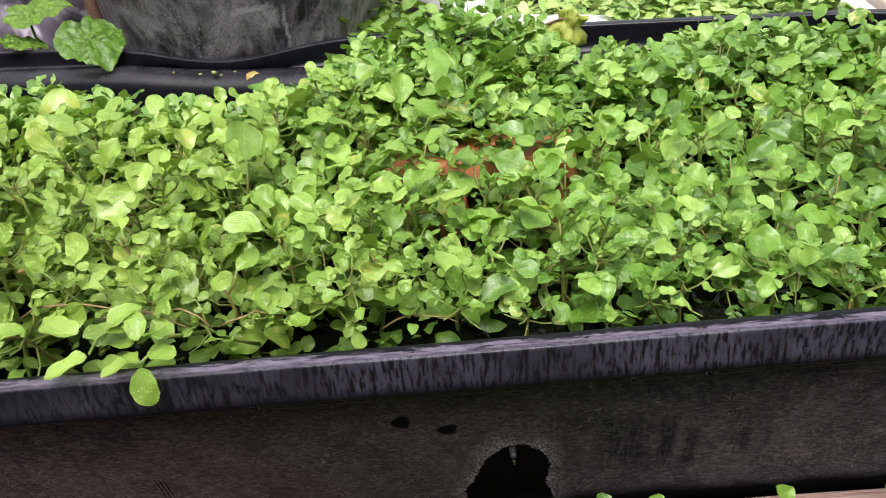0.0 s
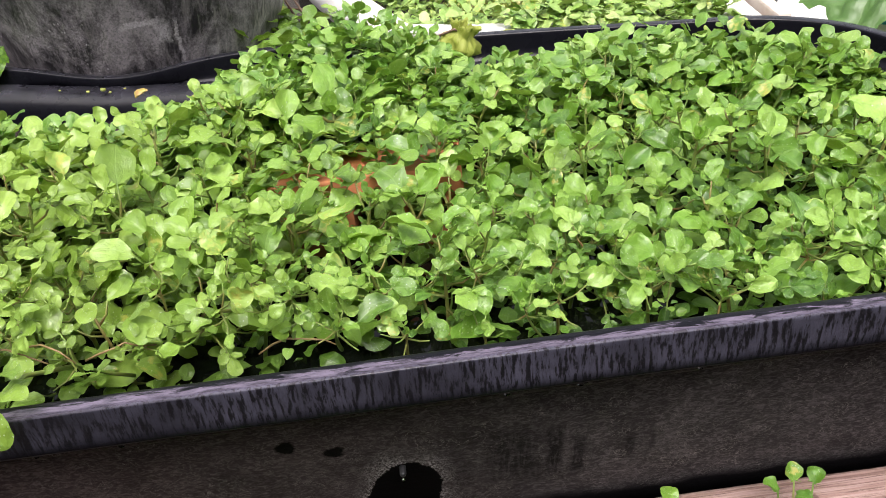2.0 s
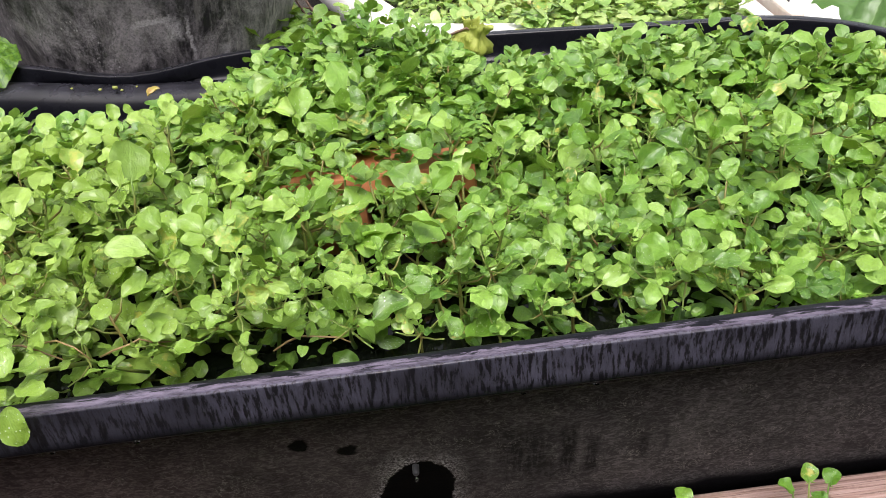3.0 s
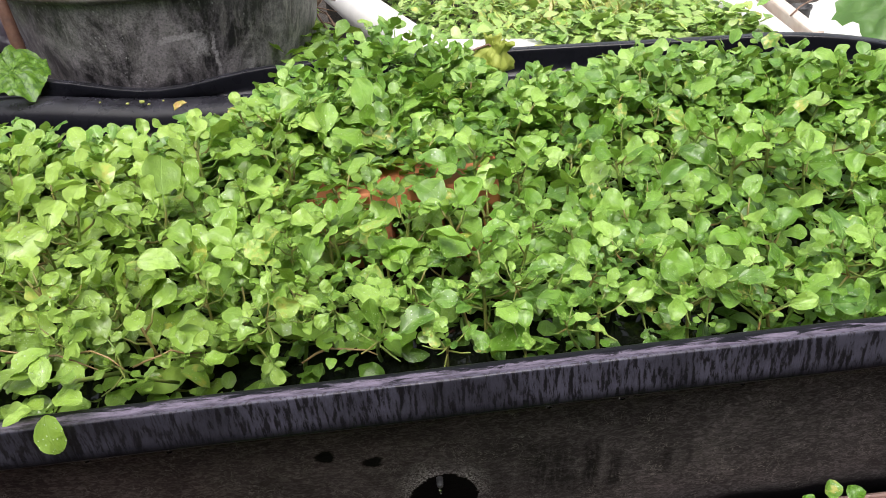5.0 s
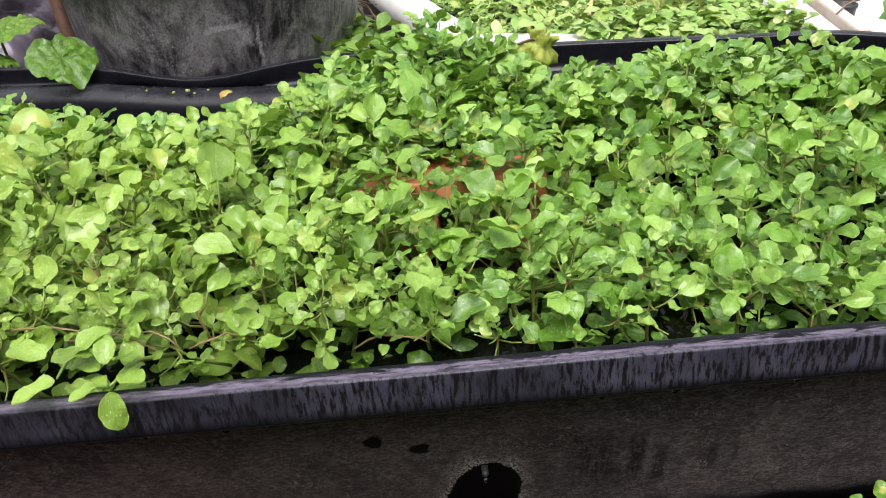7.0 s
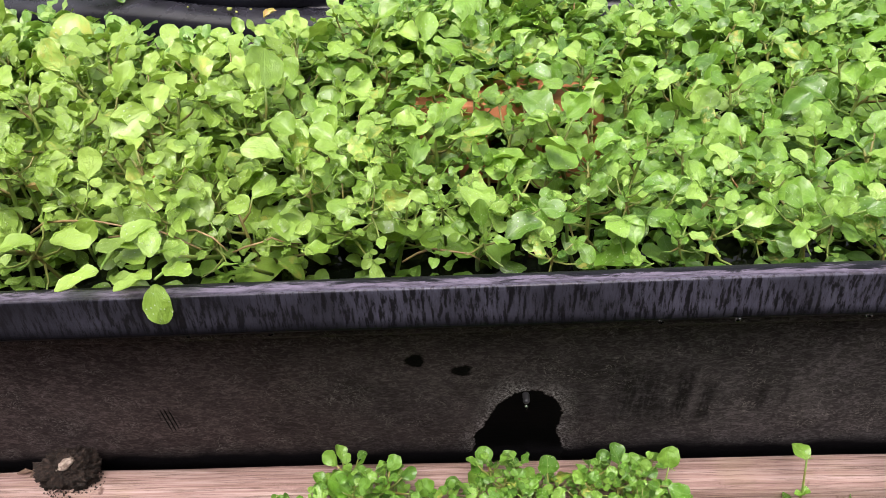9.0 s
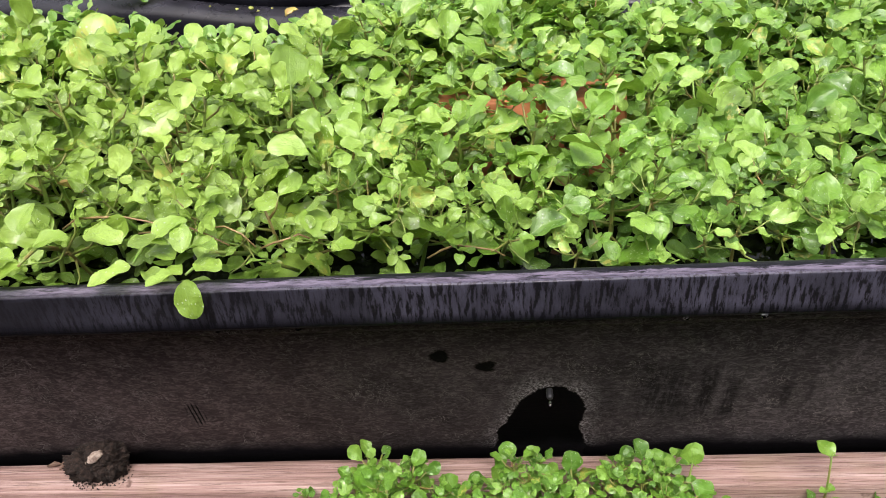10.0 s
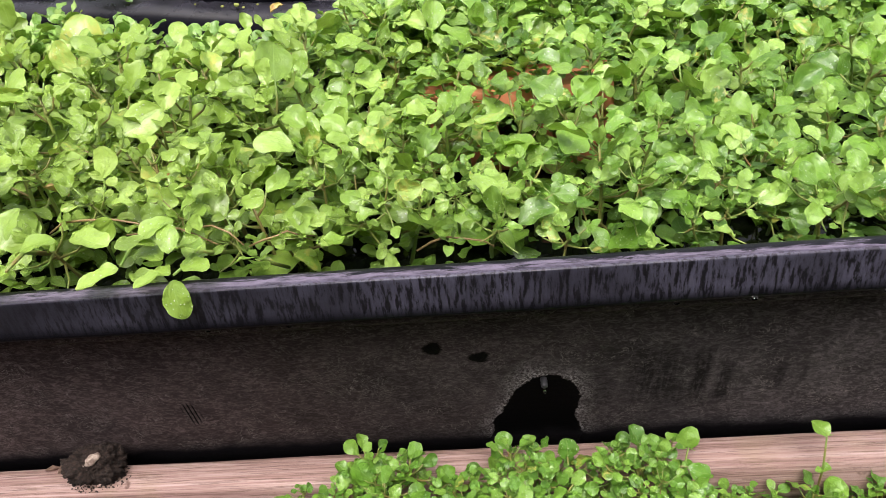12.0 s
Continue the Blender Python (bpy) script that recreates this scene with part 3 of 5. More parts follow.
def sprig(rng, height, spread, big, meshes, pinnate, nodes, zone=0.58, name="watercress_plant"):
    """One cress shoot: a stem, alternate leaves on thin curved stalks, larger and lower-set down the stem, and a small tuft at its tip. Its origin is the tip."""
    root = new(name)
    bm = bmesh.new()
    lean = Vector((rng.uniform(-0.3, 0.3), rng.uniform(-0.3, 0.3), 0))
    bow = Vector((rng.uniform(-1, 1), rng.uniform(-1, 1), 0)) * 0.06 * height
    pts = [Vector((0, 0, -height)) + Vector((0, 0, height * t)) - lean * height * (1 - t) ** 1.3 + bow * math.sin(math.pi * t) for t in (0, 0.25, 0.5, 0.75, 1.0)]
    tube(bm, pts, [0.0019, 0.0018, 0.0016, 0.0013, 0.0008], 6)
    leaves = []

    def on_stem(t):
        k = min(max(t, 0.0), 0.999) * 4
        return pts[int(k)].lerp(pts[int(k) + 1], k - int(k))

    az = rng.uniform(0, 6.28)
    for n in range(3):
        az += 2.2 + rng.uniform(-0.3, 0.3)
        leaves.append((pts[-1], az, rng.uniform(0.7, 1.35), big * rng.uniform(0.26, 0.46), rng.uniform(-0.4, 0.4), meshes))
    for n in range(nodes):
        q = (n + 0.5) / nodes
        p = on_stem(1 - zone * q ** 1.25)
        az += 2.4 + rng.uniform(-0.45, 0.45)
        r = spread * (0.35 + 0.95 * min(1.0, 1.5 * q)) * rng.uniform(0.7, 1.2)
        rise = 1.05 - 0.85 * q + rng.uniform(-0.3, 0.3)
        out = Vector((math.cos(az), math.sin(az), 0))
        tip = p + out * r * math.cos(rise * 0.8) + Vector((0, 0, r * math.sin(rise)))
        mid = p.lerp(tip, 0.5) + Vector((0, 0, -0.12 * r)) + out * 0.08 * r
        tube(bm, [p, mid, tip], [0.0010, 0.0008, 0.0006], 5)
        s = big * min(0.52 + 0.75 * q, 1.0) * min(max(rng.lognormvariate(-0.05, 0.24), 0.55), 1.3)
        kin = pinnate if q > 0.18 and rng.random() < 0.68 else meshes
        leaves.append((tip, az + rng.uniform(-0.3, 0.3), rise * 0.6 + rng.uniform(-0.45, 0.4), s * (0.88 if kin is pinnate else 1.0), rng.uniform(-0.6, 0.6), kin))
    part("stem", bm, M_STEM, root)
    for at, hd, rise, size, roll, kin in leaves:
        ob = new("leaf", rng.choice(kin))
        ob.parent = root
        ob.matrix_basis = leaf_pose(at, hd, rise, size, roll)
    return root


# ---- ground ----
GROUND = 0.06


def make_ground():
    bm = bmesh.new()
    n = 60
    grid = {}
    for i in range(n + 1):
        for j in range(n + 1):
            x, y = -3 + 6 * i / n, -2 + 6.5 * j / n
            grid[i, j] = bm.verts.new((x, y, GROUND - 0.004 - 0.02 * noise.noise((x * 3, y * 3, 1)) ** 2))
    for i in range(n):
        for j in range(n):
            bm.faces.new((grid[i, j], grid[i + 1, j], grid[i + 1, j + 1], grid[i, j + 1]))
    rim = [grid[0, 0], grid[n, 0], grid[n, n], grid[0, n]]
    far = [bm.verts.new((x, y, GROUND - 0.01)) for x, y in ((-300, -300), (300, -300), (300, 300), (-300, 300))]
    sides = [[grid[i, 0] for i in range(n + 1)], [grid[n, j] for j in range(n + 1)], [grid[i, n] for i in range(n, -1, -1)], [grid[0, j] for j in range(n, -1, -1)]]
    for s, row in enumerate(sides):
        bm.faces.new([*row[::-1], far[s], far[(s + 1) % 4]])
    return tagged(part("ground", smooth(bm), M_SOIL), "dark damp bare garden soil", "ground", kind="structure")


make_ground()


def make_light_block():
    """An unseen wall added behind the camera to cut front light and darken reflections."""
    bm = bmesh.new()
    box(bm, (-6, -2.3, GROUND - 0.01), (6, -2.1, 2.5), 0.01)
    k = plain("light_block_grey", (0.10, 0.10, 0.095), (0.16, 0.155, 0.145), 3, (0.8, 0.95), 0.4, 0.004)
    return tagged(part("wall_south", bm, k), "unseen grey wall added to block light behind the camera", "wall", kind="structure")


make_light_block()


# ---- the black tub ----
X0, X1 = -1.12, 0.775


def back_y(x):
    return 1.308 - 0.127 * (x + 0.156)


def rim_shift(x, y):
    """How far the rim line moves (dy, dz): the back stands higher, and sags where the pot leans on it."""
    w = ease(0.75, 1.15, y)
    sag = math.exp(-((x + 0.42) / 0.15) ** 2)
    return w * (-0.016 * sag), w * (0.026 - 0.02 * (x + 0.156) - 0.029 * sag)


def ledge_shift(d, x, y):
    """The broad flat ledge inside the back flange: it lies straight, and lower past the pot."""
    w = ease(0.75, 1.15, y)
    wide = min(max((d - 0.028) / 0.047, 0.0), 1.0)
    return -0.022 * w * wide, w * (0.026 - 0.02 * (x + 0.156) - 0.017 * ease(-0.66, -0.38, x) - 0.016 * wide * wide)


def outline(d, steps=14):
    """Rounded plan of the tub, d metres inside its outer rim, anticlockwise."""
    r = [0.16, 0.16, 0.17, 0.16]
    yb0, yb1 = back_y(X0), back_y(X1)
    corners = [(X0, 0.455), (X1, 0.455), (X1, yb1), (X0, yb0)]
    inner = [(X0 + d, 0.455 + d), (X1 - d, 0.455 + d), (X1 - d, yb1 - d), (X0 + d, yb0 - d)]
    pts = []
    for c in range(4):
        rad = max(r[c] - d * 0.7, 0.03)
        cx, cy = inner[c]
        p0, p1 = Vector(inner[c - 1]), Vector(inner[(c + 1) % 4])
        q = Vector((cx, cy))
        a, b = (p0 - q).normalized(), (p1 - q).normalized()
        s, e = q + a * rad, q + b * rad
        for i in range(steps + 1):
            t = i / steps
            pts.append((1 - t) ** 2 * s + 2 * t * (1 - t) * (q * 0.72 + (s + e) * 0.14) + t * t * e)
        nxt = Vector(inner[(c + 1) % 4])
        rad2 = max(r[(c + 1) % 4] - d * 0.7, 0.03)
        far = nxt - b * rad2
        n = 40 if c in (0, 2) else 12
        pts.extend(e.lerp(far, i / n) for i in range(1, n))
    return pts


def make_tub():
    tub = tagged(new("water_trough"), "long black plastic trough with wet rim and dusty wall", "trough")
    top = 0.394
    rows = [  # inwards, height under the rim's top, share of the rim's own lie
        (0.16, -0.334, 0), (0.128, -0.332, 0), (0.112, -0.318, 0), (0.100, -0.280, 0), (0.088, -0.22, 0), (0.072, -0.14, 0), (0.056, -0.060, 0.5),
        (0.052, -0.046, 1), (0.046, -0.041, 1), (0.012, -0.041, 1), (0.003, -0.040, 1), (0.000, -0.036, 1), (0.000, -0.030, 1), (0.000, -0.018, 1), (0.000, -0.004, 1), (0.0001, -0.0012, 1), (0.0006, -0.0004, 1), (0.0016, -0.0001, 1), (0.0045, 0.0, 1),
        (0.010, 0.0003, 1), (0.0155, 0.0, 1), (0.017, -0.0006, 1), (0.0185, -0.0025, 1), (0.019, -0.007, 1)]
    lip = [(0.022, -0.024), (0.027, -0.030), (0.033, -0.027), (0.041, -0.022), (0.052, -0.020), (0.063, -0.022), (0.071, -0.028), (0.075, -0.038), (0.079, -0.06), (0.10, -0.17), (0.125, -0.30), (0.15, -0.318)]
    bm = bmesh.new()
    rings = []
    for d, z, w in rows + [(d, z, 2) for d, z in lip]:
        ring = []
        for p in outline(d):
            dy, dz = rim_shift(p.x, p.y + d) if w < 2 or d < 0.025 else ledge_shift(d, p.x, p.y + d)
            drop = 0.0
            if w == 2:
                drop = -0.035 * (1 - ease(0.62, 0.95, p.y)) if z > -0.1 else 0.0
                k = 1.0 if z > -0.1 else 0.5
            else:
                k = w
            wob = 0.0012 * noise.noise((p.x * 5, p.y * 5, 3)) * min(w, 1)
            ring.append(bm.verts.new((p.x, p.y + dy * k, top + z + dz * k + drop + wob)))
        rings.append(ring)
    n = len(rings[0])
    for a, b in zip(rings, rings[1:]):
        for j in range(n):
            bm.faces.new((a[j], a[(j + 1) % n], b[(j + 1) % n], b[j])).smooth = True
    bm.faces.new(rings[0][::-1])
    bm.faces.new(rings[-1])
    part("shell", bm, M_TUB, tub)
    bm = bmesh.new()
    tube(bm, [(0.011, 0.548, 0.208), (0.011, 0.527, 0.207), (0.011, 0.525, 0.2065)], [0.0034, 0.0032, 0.002], 12)
    part("drain_spout", bm, M_BLACKPOT, tub, "short black drain spout")
    return tub


make_tub()
WATER = 0.300


def make_water():
    bm = bmesh.new()
    bm.faces.new([bm.verts.new((p.x, p.y, WATER)) for p in outline(0.088)])
    return tagged(part("water", bm, M_WATER), "still dark water in the trough", "water", kind="structure")


make_water()


def make_drop():
    bm = bmesh.new()
    bmesh.ops.create_uvsphere(bm, u_segments=12, v_segments=8, radius=0.0016)
    for v in bm.verts:
        v.co.z *= 2.2 if v.co.z > 0 else 1.0
    k = Mat("clear_water")
    k.set(Transmission_Weight=1.0, Roughness=0.02, IOR=1.33)
    ob = part("water_drop", smooth(bm), k.m)
    ob.location = (0.011, 0.5245, 0.2005)
    return tagged(ob, "clear water drop hanging from the drain spout", "water drop")


make_drop()
for x, s in ((-0.193, 1.0), (-0.258, 0.8), (0.108, 0.9), (0.166, 1.0), (0.262, 0.8)):
    d = copy_thing(bpy.data.objects["water_drop"], Matrix.Translation((x, 0.4585, 0.3525)) @ Matrix.Diagonal((1.6 * s, s, 0.7 * s, 1)))
    tagged(d, "clear water drop clinging under the rim", "water drop", "drops under the rim")


# ---- timber in front ----
def make_timber():
    bm = bmesh.new()
    n = 90
    prof = [(0.534, GROUND), (0.534, 0.116), (0.531, 0.1195), (0.527, 0.1205), (0.506, 0.1195), (0.500, 0.1175), (0.4965, 0.112), (0.495, 0.104), (0.4935, 0.085), (0.493, GROUND)]
    rings = []
    for i in range(n + 1):
        x = -1.3 + 2.6 * i / n
        rings.append([bm.verts.new((x, y + 0.0012 * noise.noise((x * 6, y * 40, 0)), z + 0.0014 * noise.noise((x * 5, y * 60, 4)))) for y, z in prof])
    for a, b in zip(rings, rings[1:]):
        for j in range(len(prof)):
            k = (j + 1) % len(prof)
            bm.faces.new((a[j], a[k], b[k], b[j])).smooth = True
    bm.faces.new(rings[0][::-1])
    bm.faces.new(rings[-1])
    return tagged(part("timber_edging", bm, M_WOOD), "weathered pinkish timber edging along the trough", "timber")


make_timber()

# ---- hollow brick in the water ----
def make_brick():
    """A hollow clay brick on its long edge: three holes pierce the broad face."""
    root = tagged(new("hollow_brick"), "orange fired clay brick with holes among the cress", "brick")
    bm = bmesh.new()
    xs = [-0.11, -0.085, -0.035, -0.018, 0.026, 0.042, 0.088, 0.11]
    zs = [0.0, 0.026, 0.066, 0.092]
    depth = 0.10
    cells = [(i, j) for i in range(7) for j in range(3) if not (j == 1 and i in (1, 3, 5))]
    made = {}

    def v(i, j, y):
        if (i, j, y) not in made:
            made[i, j, y] = bm.verts.new((xs[i], y, zs[j]))
        return made[i, j, y]

    for i, j in cells:
        bm.faces.new((v(i, j, 0), v(i + 1, j, 0), v(i + 1, j + 1, 0), v(i, j + 1, 0)))
        bm.faces.new((v(i, j + 1, depth), v(i + 1, j + 1, depth), v(i + 1, j, depth), v(i, j, depth)))
        for (a, b), nb in ((((i, j), (i + 1, j)), (i, j - 1)), (((i + 1, j), (i + 1, j + 1)), (i + 1, j)), (((i + 1, j + 1), (i, j + 1)), (i, j + 1)), (((i, j + 1), (i, j)), (i - 1, j))):
            if nb not in cells:
                bm.faces.new((v(*b, 0), v(*a, 0), v(*a, depth), v(*b, depth)))
    bmesh.ops.recalc_face_normals(bm, faces=bm.faces)
    edges = [e for e in bm.edges if len(e.link_faces) == 2 and e.calc_face_angle() > 0.5]
    bmesh.ops.bevel(bm, geom=edges, offset=0.002, segments=2, affect="EDGES", profile=0.5)
    part("brick_body", bm, M_BRICK, root)
    root.matrix_basis = pose(0.004, 0.775, 0.310, -6, -2, -4)
    for z in (0.216, 0.122):
        tagged(copy_thing(root, pose(0.004, 0.79, z, 0, 0, -4)), "orange fired clay brick sunk in the dark water", "brick")
    return root


make_brick()


# ---- cress bed ----
def canopy(x, y):
    """Height of the cress's top over the bed."""
    z = 0.398 - 0.065 * x + 0.030 * ease(0.55, 0.95, y)
    z -= 0.070 * (1 - ease(-0.42, -0.08, x)) * ease(0.8, 1.1, y)
    z += 0.055 * math.exp(-((x + 0.0) / 0.12) ** 2) * ease(0.98, 1.18, y)
    z -= 0.022 * ease(0.10, 0.18, x) * ease(0.95, 1.12, y)
    z += 0.007 * math.exp(-((x + 0.01) / 0.14) ** 2 - ((y - 0.71) / 0.05) ** 2)
    z -= 0.045 * math.exp(-((x - 0.165) / 0.05) ** 2) * ease(1.0, 1.1, y)
    z += 0.030 * ease(0.24, 0.33, x) * (1 - ease(0.56, 0.66, x)) * ease(0.92, 1.10, y)
    z -= 0.022 * math.exp(-((y - 0.47) / 0.07) ** 2) * ease(-0.3, -0.2, x)
    z += 0.022 * noise.noise((x * 7, y * 7, 2)) + 0.012 * noise.noise((x * 19, y * 19, 5))
    return z


def bed_back(x):
    dy, dz = rim_shift(x, 1.3)
    return back_y(x) + dy - 0.10 - 0.10 * (1 - ease(-0.36, -0.08, x))


rng = random.Random(5)
protos = []
for i in range(16):
    p = sprig(rng, rng.uniform(0.10, 0.14), rng.uniform(0.019, 0.028), rng.uniform(0.023, 0.035), LEAF_MESHES, PINNATE_MESHES, rng.choice((8, 9, 10)))
    tagged(p, "bright green watercress shoot with rounded wet leaves", "watercress", "cress in the trough")
    protos.append(p)

short = []
for i in range(7):
    p = sprig(rng, 0.075, rng.uniform(0.017, 0.024), rng.uniform(0.021, 0.032), LEAF_MESHES, PINNATE_MESHES, rng.choice((6, 7, 8)), 0.26)
    tagged(p, "low bright green watercress shoot close to the rim", "watercress", "cress in the trough")
    short.append(p)

spots = []
tries = 0
while len(spots) < 292 and tries < 30000:
    tries += 1
    x, y = rng.uniform(-0.75, 0.69), rng.uniform(0.530, 1.0)
    near = 0.034 + 0.016 * ease(0.5, 0.9, y)
    if abs(x) > 0.28 + 0.62 * y:
        continue
    if ((x - 0.03) / 0.05) ** 2 + ((y - 0.54) / 0.03) ** 2 < 1 and rng.random() < 0.75:
        continue
    if -0.12 < x < 0.12 and 0.69 < y < 0.775 and rng.random() < 0.6:
        continue
    if all((x - a) ** 2 + (y - b) ** 2 > near ** 2 for a, b in spots):
        spots.append((x, y))
idle_short, idle_tall, placed = list(short), list(protos), []
for x, y in spots:
    s = rng.uniform(0.80, 1.2) * (1 + 0.30 * ease(0.58, 0.82, y))
    tip = rng.uniform(0.0, 0.45) + 0.46 * (1 - ease(0.50, 0.60, y))
    m = Matrix.Translation((x, y, canopy(x, y) + rng.gauss(-0.004, 0.014))) @ Matrix.Rotation(tip, 4, "X") @ Matrix.Rotation(rng.uniform(-0.15, 0.15), 4, "Y") @ Matrix.Rotation(rng.uniform(0, 6.28), 4, "Z") @ Matrix.Diagonal((s, s, s, 1))
    kin, idle = (short, idle_short) if y < 0.60 else (protos, idle_tall)
    if idle:
        plant = idle.pop()
        plant.matrix_basis = m
        placed.append((plant, m))
    else:
        placed.append((copy_thing(kin[rng.randrange(len(kin))], m), m))
# no leaf grows through the trough's wall
for plant, m in placed:
    for ob in [c for c in plant.children if c.name.startswith("leaf")] if m.translation.y < 0.60 else ():
        reach = [m @ ob.matrix_basis @ Vector(v) for v in ((0, 1, 0), (0.6, 0.2, 0), (-0.6, 0.2, 0), (0, -0.2, 0))]
        if any(v.y < 0.520 and v.z < 0.385 for v in reach):
            bpy.data.objects.remove(ob)


def make_undergrowth():
    """The lower leaves everywhere in the bed, and all the far part of it."""
    rng = random.Random(21)
    poses = []
    while len(poses) < 4600:
        x, y = rng.uniform(-1.0, 0.71), rng.uniform(0.545, 1.25)
        if y > bed_back(x):
            continue
        if -0.12 < x < 0.12 and 0.69 < y < 0.785 and rng.random() < 0.75:
            continue
        if ((x - 0.03) / 0.07) ** 2 + ((y - 0.545) / 0.045) ** 2 < 1 and rng.random() < 0.8:
            continue
        if len(poses) < 360:
            x, y = rng.uniform(-0.13, 0.13), rng.uniform(0.775, 0.91)
            poses.append(leaf_pose((x, y, 0.392 + 0.035 * rng.random()), rng.uniform(0, 6.28), rng.uniform(-0.5, 0.7), rng.uniform(0.014, 0.032), rng.uniform(-0.5, 0.5)))
        top = canopy(x, y) - 0.040
        z = top - rng.random() ** 0.8 * (top - WATER - 0.005)
        poses.append(leaf_pose((x, y, z), rng.uniform(0, 6.28), rng.uniform(-0.5, 0.7), rng.uniform(0.010, 0.030), rng.uniform(-0.5, 0.5)))
    while len(poses) < 5500:
        x, y = rng.uniform(-0.85, 0.70), rng.uniform(0.53, 1.1)
        if y > bed_back(x) or abs(x) > 0.3 + 0.70 * y:
            continue
        z, az = canopy(x, y) + rng.uniform(-0.035, 0.006), rng.uniform(0, 6.28)
        for n in range(rng.choice((3, 4, 5))):
            az += 1.5 + rng.uniform(-0.4, 0.4)
            r = rng.uniform(0.001, 0.007)
            poses.append(leaf_pose((x + r * math.cos(az), y + r * math.sin(az), z + rng.uniform(-0.004, 0.003)), az, rng.uniform(-0.1, 0.9), rng.uniform(0.007, 0.018), rng.uniform(-0.4, 0.4)))
    me = leaf_cloud("cress_undergrowth", rng, poses, LOW_SHAPES, M_LEAF_SHADED)
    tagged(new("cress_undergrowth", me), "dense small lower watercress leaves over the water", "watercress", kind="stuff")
    poses, bm = [], bmesh.new()
    count = 0
    while count < 360:
        x, y = rng.uniform(-0.95, 0.71), rng.uniform(0.96, 1.25)
        if y > bed_back(x):
            continue
        count += 1
        z = canopy(x, y) + rng.uniform(-0.035, 0.018)
        tube(bm, [(x + rng.uniform(-0.02, 0.02), y + rng.uniform(-0.02, 0.02), WATER - 0.01), (x, y, z)], [0.0022, 0.001], 4)
        az = rng.uniform(0, 6.28)
        for n in range(10):
            az += 2.4
            q = (n + 0.5) / 10
            r = rng.uniform(0.6, 1.2) * (0.006 + 0.026 * q)
            poses.append(leaf_pose((x + r * math.cos(az), y + r * math.sin(az), z + 0.012 - 0.05 * q + rng.uniform(-0.006, 0.006)), az, 1.0 - 0.9 * q + rng.uniform(-0.4, 0.35), (0.016 + 0.020 * min(1.0, 1.6 * q)) * rng.uniform(0.75, 1.2), rng.uniform(-0.5, 0.5)))
    me = leaf_cloud("far_cress", rng, poses, FAR_SHAPES, M_LEAF_BACK)
    root = tagged(new("far_cress", me), "watercress growing along the back of the trough", "watercress", kind="stuff")
    part("stems", bm, M_STEM, root)


make_undergrowth()


# ---- cress in front of the timber ----
rng = random.Random(9)
small = []
for i in range(9):
    p = sprig(rng, 0.05, rng.uniform(0.010, 0.014), rng.uniform(0.0125, 0.018), YOUNG_MESHES, YOUNG_MESHES, rng.choice((9, 10, 11)))
    tagged(p, "small fresh watercress plant growing beside the timber", "watercress", "cress beside the timber")
    small.append(p)
spots = []
tries = 0
while len(spots) < 118 and tries < 15000:
    tries += 1
    x, y = rng.uniform(-0.26, 0.42) if rng.random() < 0.35 else rng.uniform(-0.21, 0.15), rng.uniform(0.405, 0.486)
    if all((x - a) ** 2 + (y - b) ** 2 > 0.0155 ** 2 for a, b in spots):
        spots.append((x, y))
for i, (x, y) in enumerate(spots):
    s = rng.uniform(0.8, 1.2)
    hill = 0.9 * math.exp(-((x + 0.145) / 0.055) ** 2) + 0.8 * math.exp(-((x + 0.02) / 0.042) ** 2) + 0.95 * math.exp(-((x - 0.095) / 0.042) ** 2)
    z = 0.121 + 0.044 * hill + 0.010 * noise.noise((x * 12, y * 12, 0)) + 0.22 * (y - 0.45) * hill - 0.030 * ease(0.14, 0.18, x) + rng.uniform(-0.012, 0.010)
    m = Matrix.Translation((x, y, z)) @ Matrix.Rotation(rng.uniform(0.0, 0.35), 4, "X") @ Matrix.Rotation(rng.uniform(0, 6.28), 4, "Z") @ Matrix.Diagonal((s, s, s, 1))
    if i < len(small):
        small[i].matrix_basis = m
    else:
        copy_thing(small[rng.randrange(len(small))], m)


SPROUTS = [mesh_of("leaf", *leaf_grid(random.Random(s), 12, 6, 1.08, 0.12, 0.3, 0.07, heart=0.25, lobes=3, full=(1.0, 1.2))) for s in (1, 3, 4)]
for me in SPROUTS:
    me.materials.append(M_LEAF_SMALL)


def long_stalk(base, tip, size, heading, rise, label):
    """One long-stalked leaf that stands clear of the rest."""
    rng = random.Random(int(1000 * (tip[0] + 2)))
    root = tagged(new("watercress_plant"), label, "watercress", "cress beside the timber")
    bm = bmesh.new()
    b, t = Vector(base), Vector(tip)
    mid = b.lerp(t, 0.5) + Vector((0.003, 0, 0.004))
    tube(bm, [b, mid, t], [0.0014, 0.0012, 0.0008], 6)
    part("stem", bm, M_STEM, root)
    for at, hd, rs, sz in ((t, heading, rise, size * 0.78), (mid, heading + 1.8, 0.3, size * 0.4), (mid, heading - 1.6, 0.2, size * 0.35)):
        ob = new("leaf", rng.choice(SPROUTS))
        ob.parent = root
        ob.matrix_basis = leaf_pose(at, hd, rs, sz, 0.1)
    return root


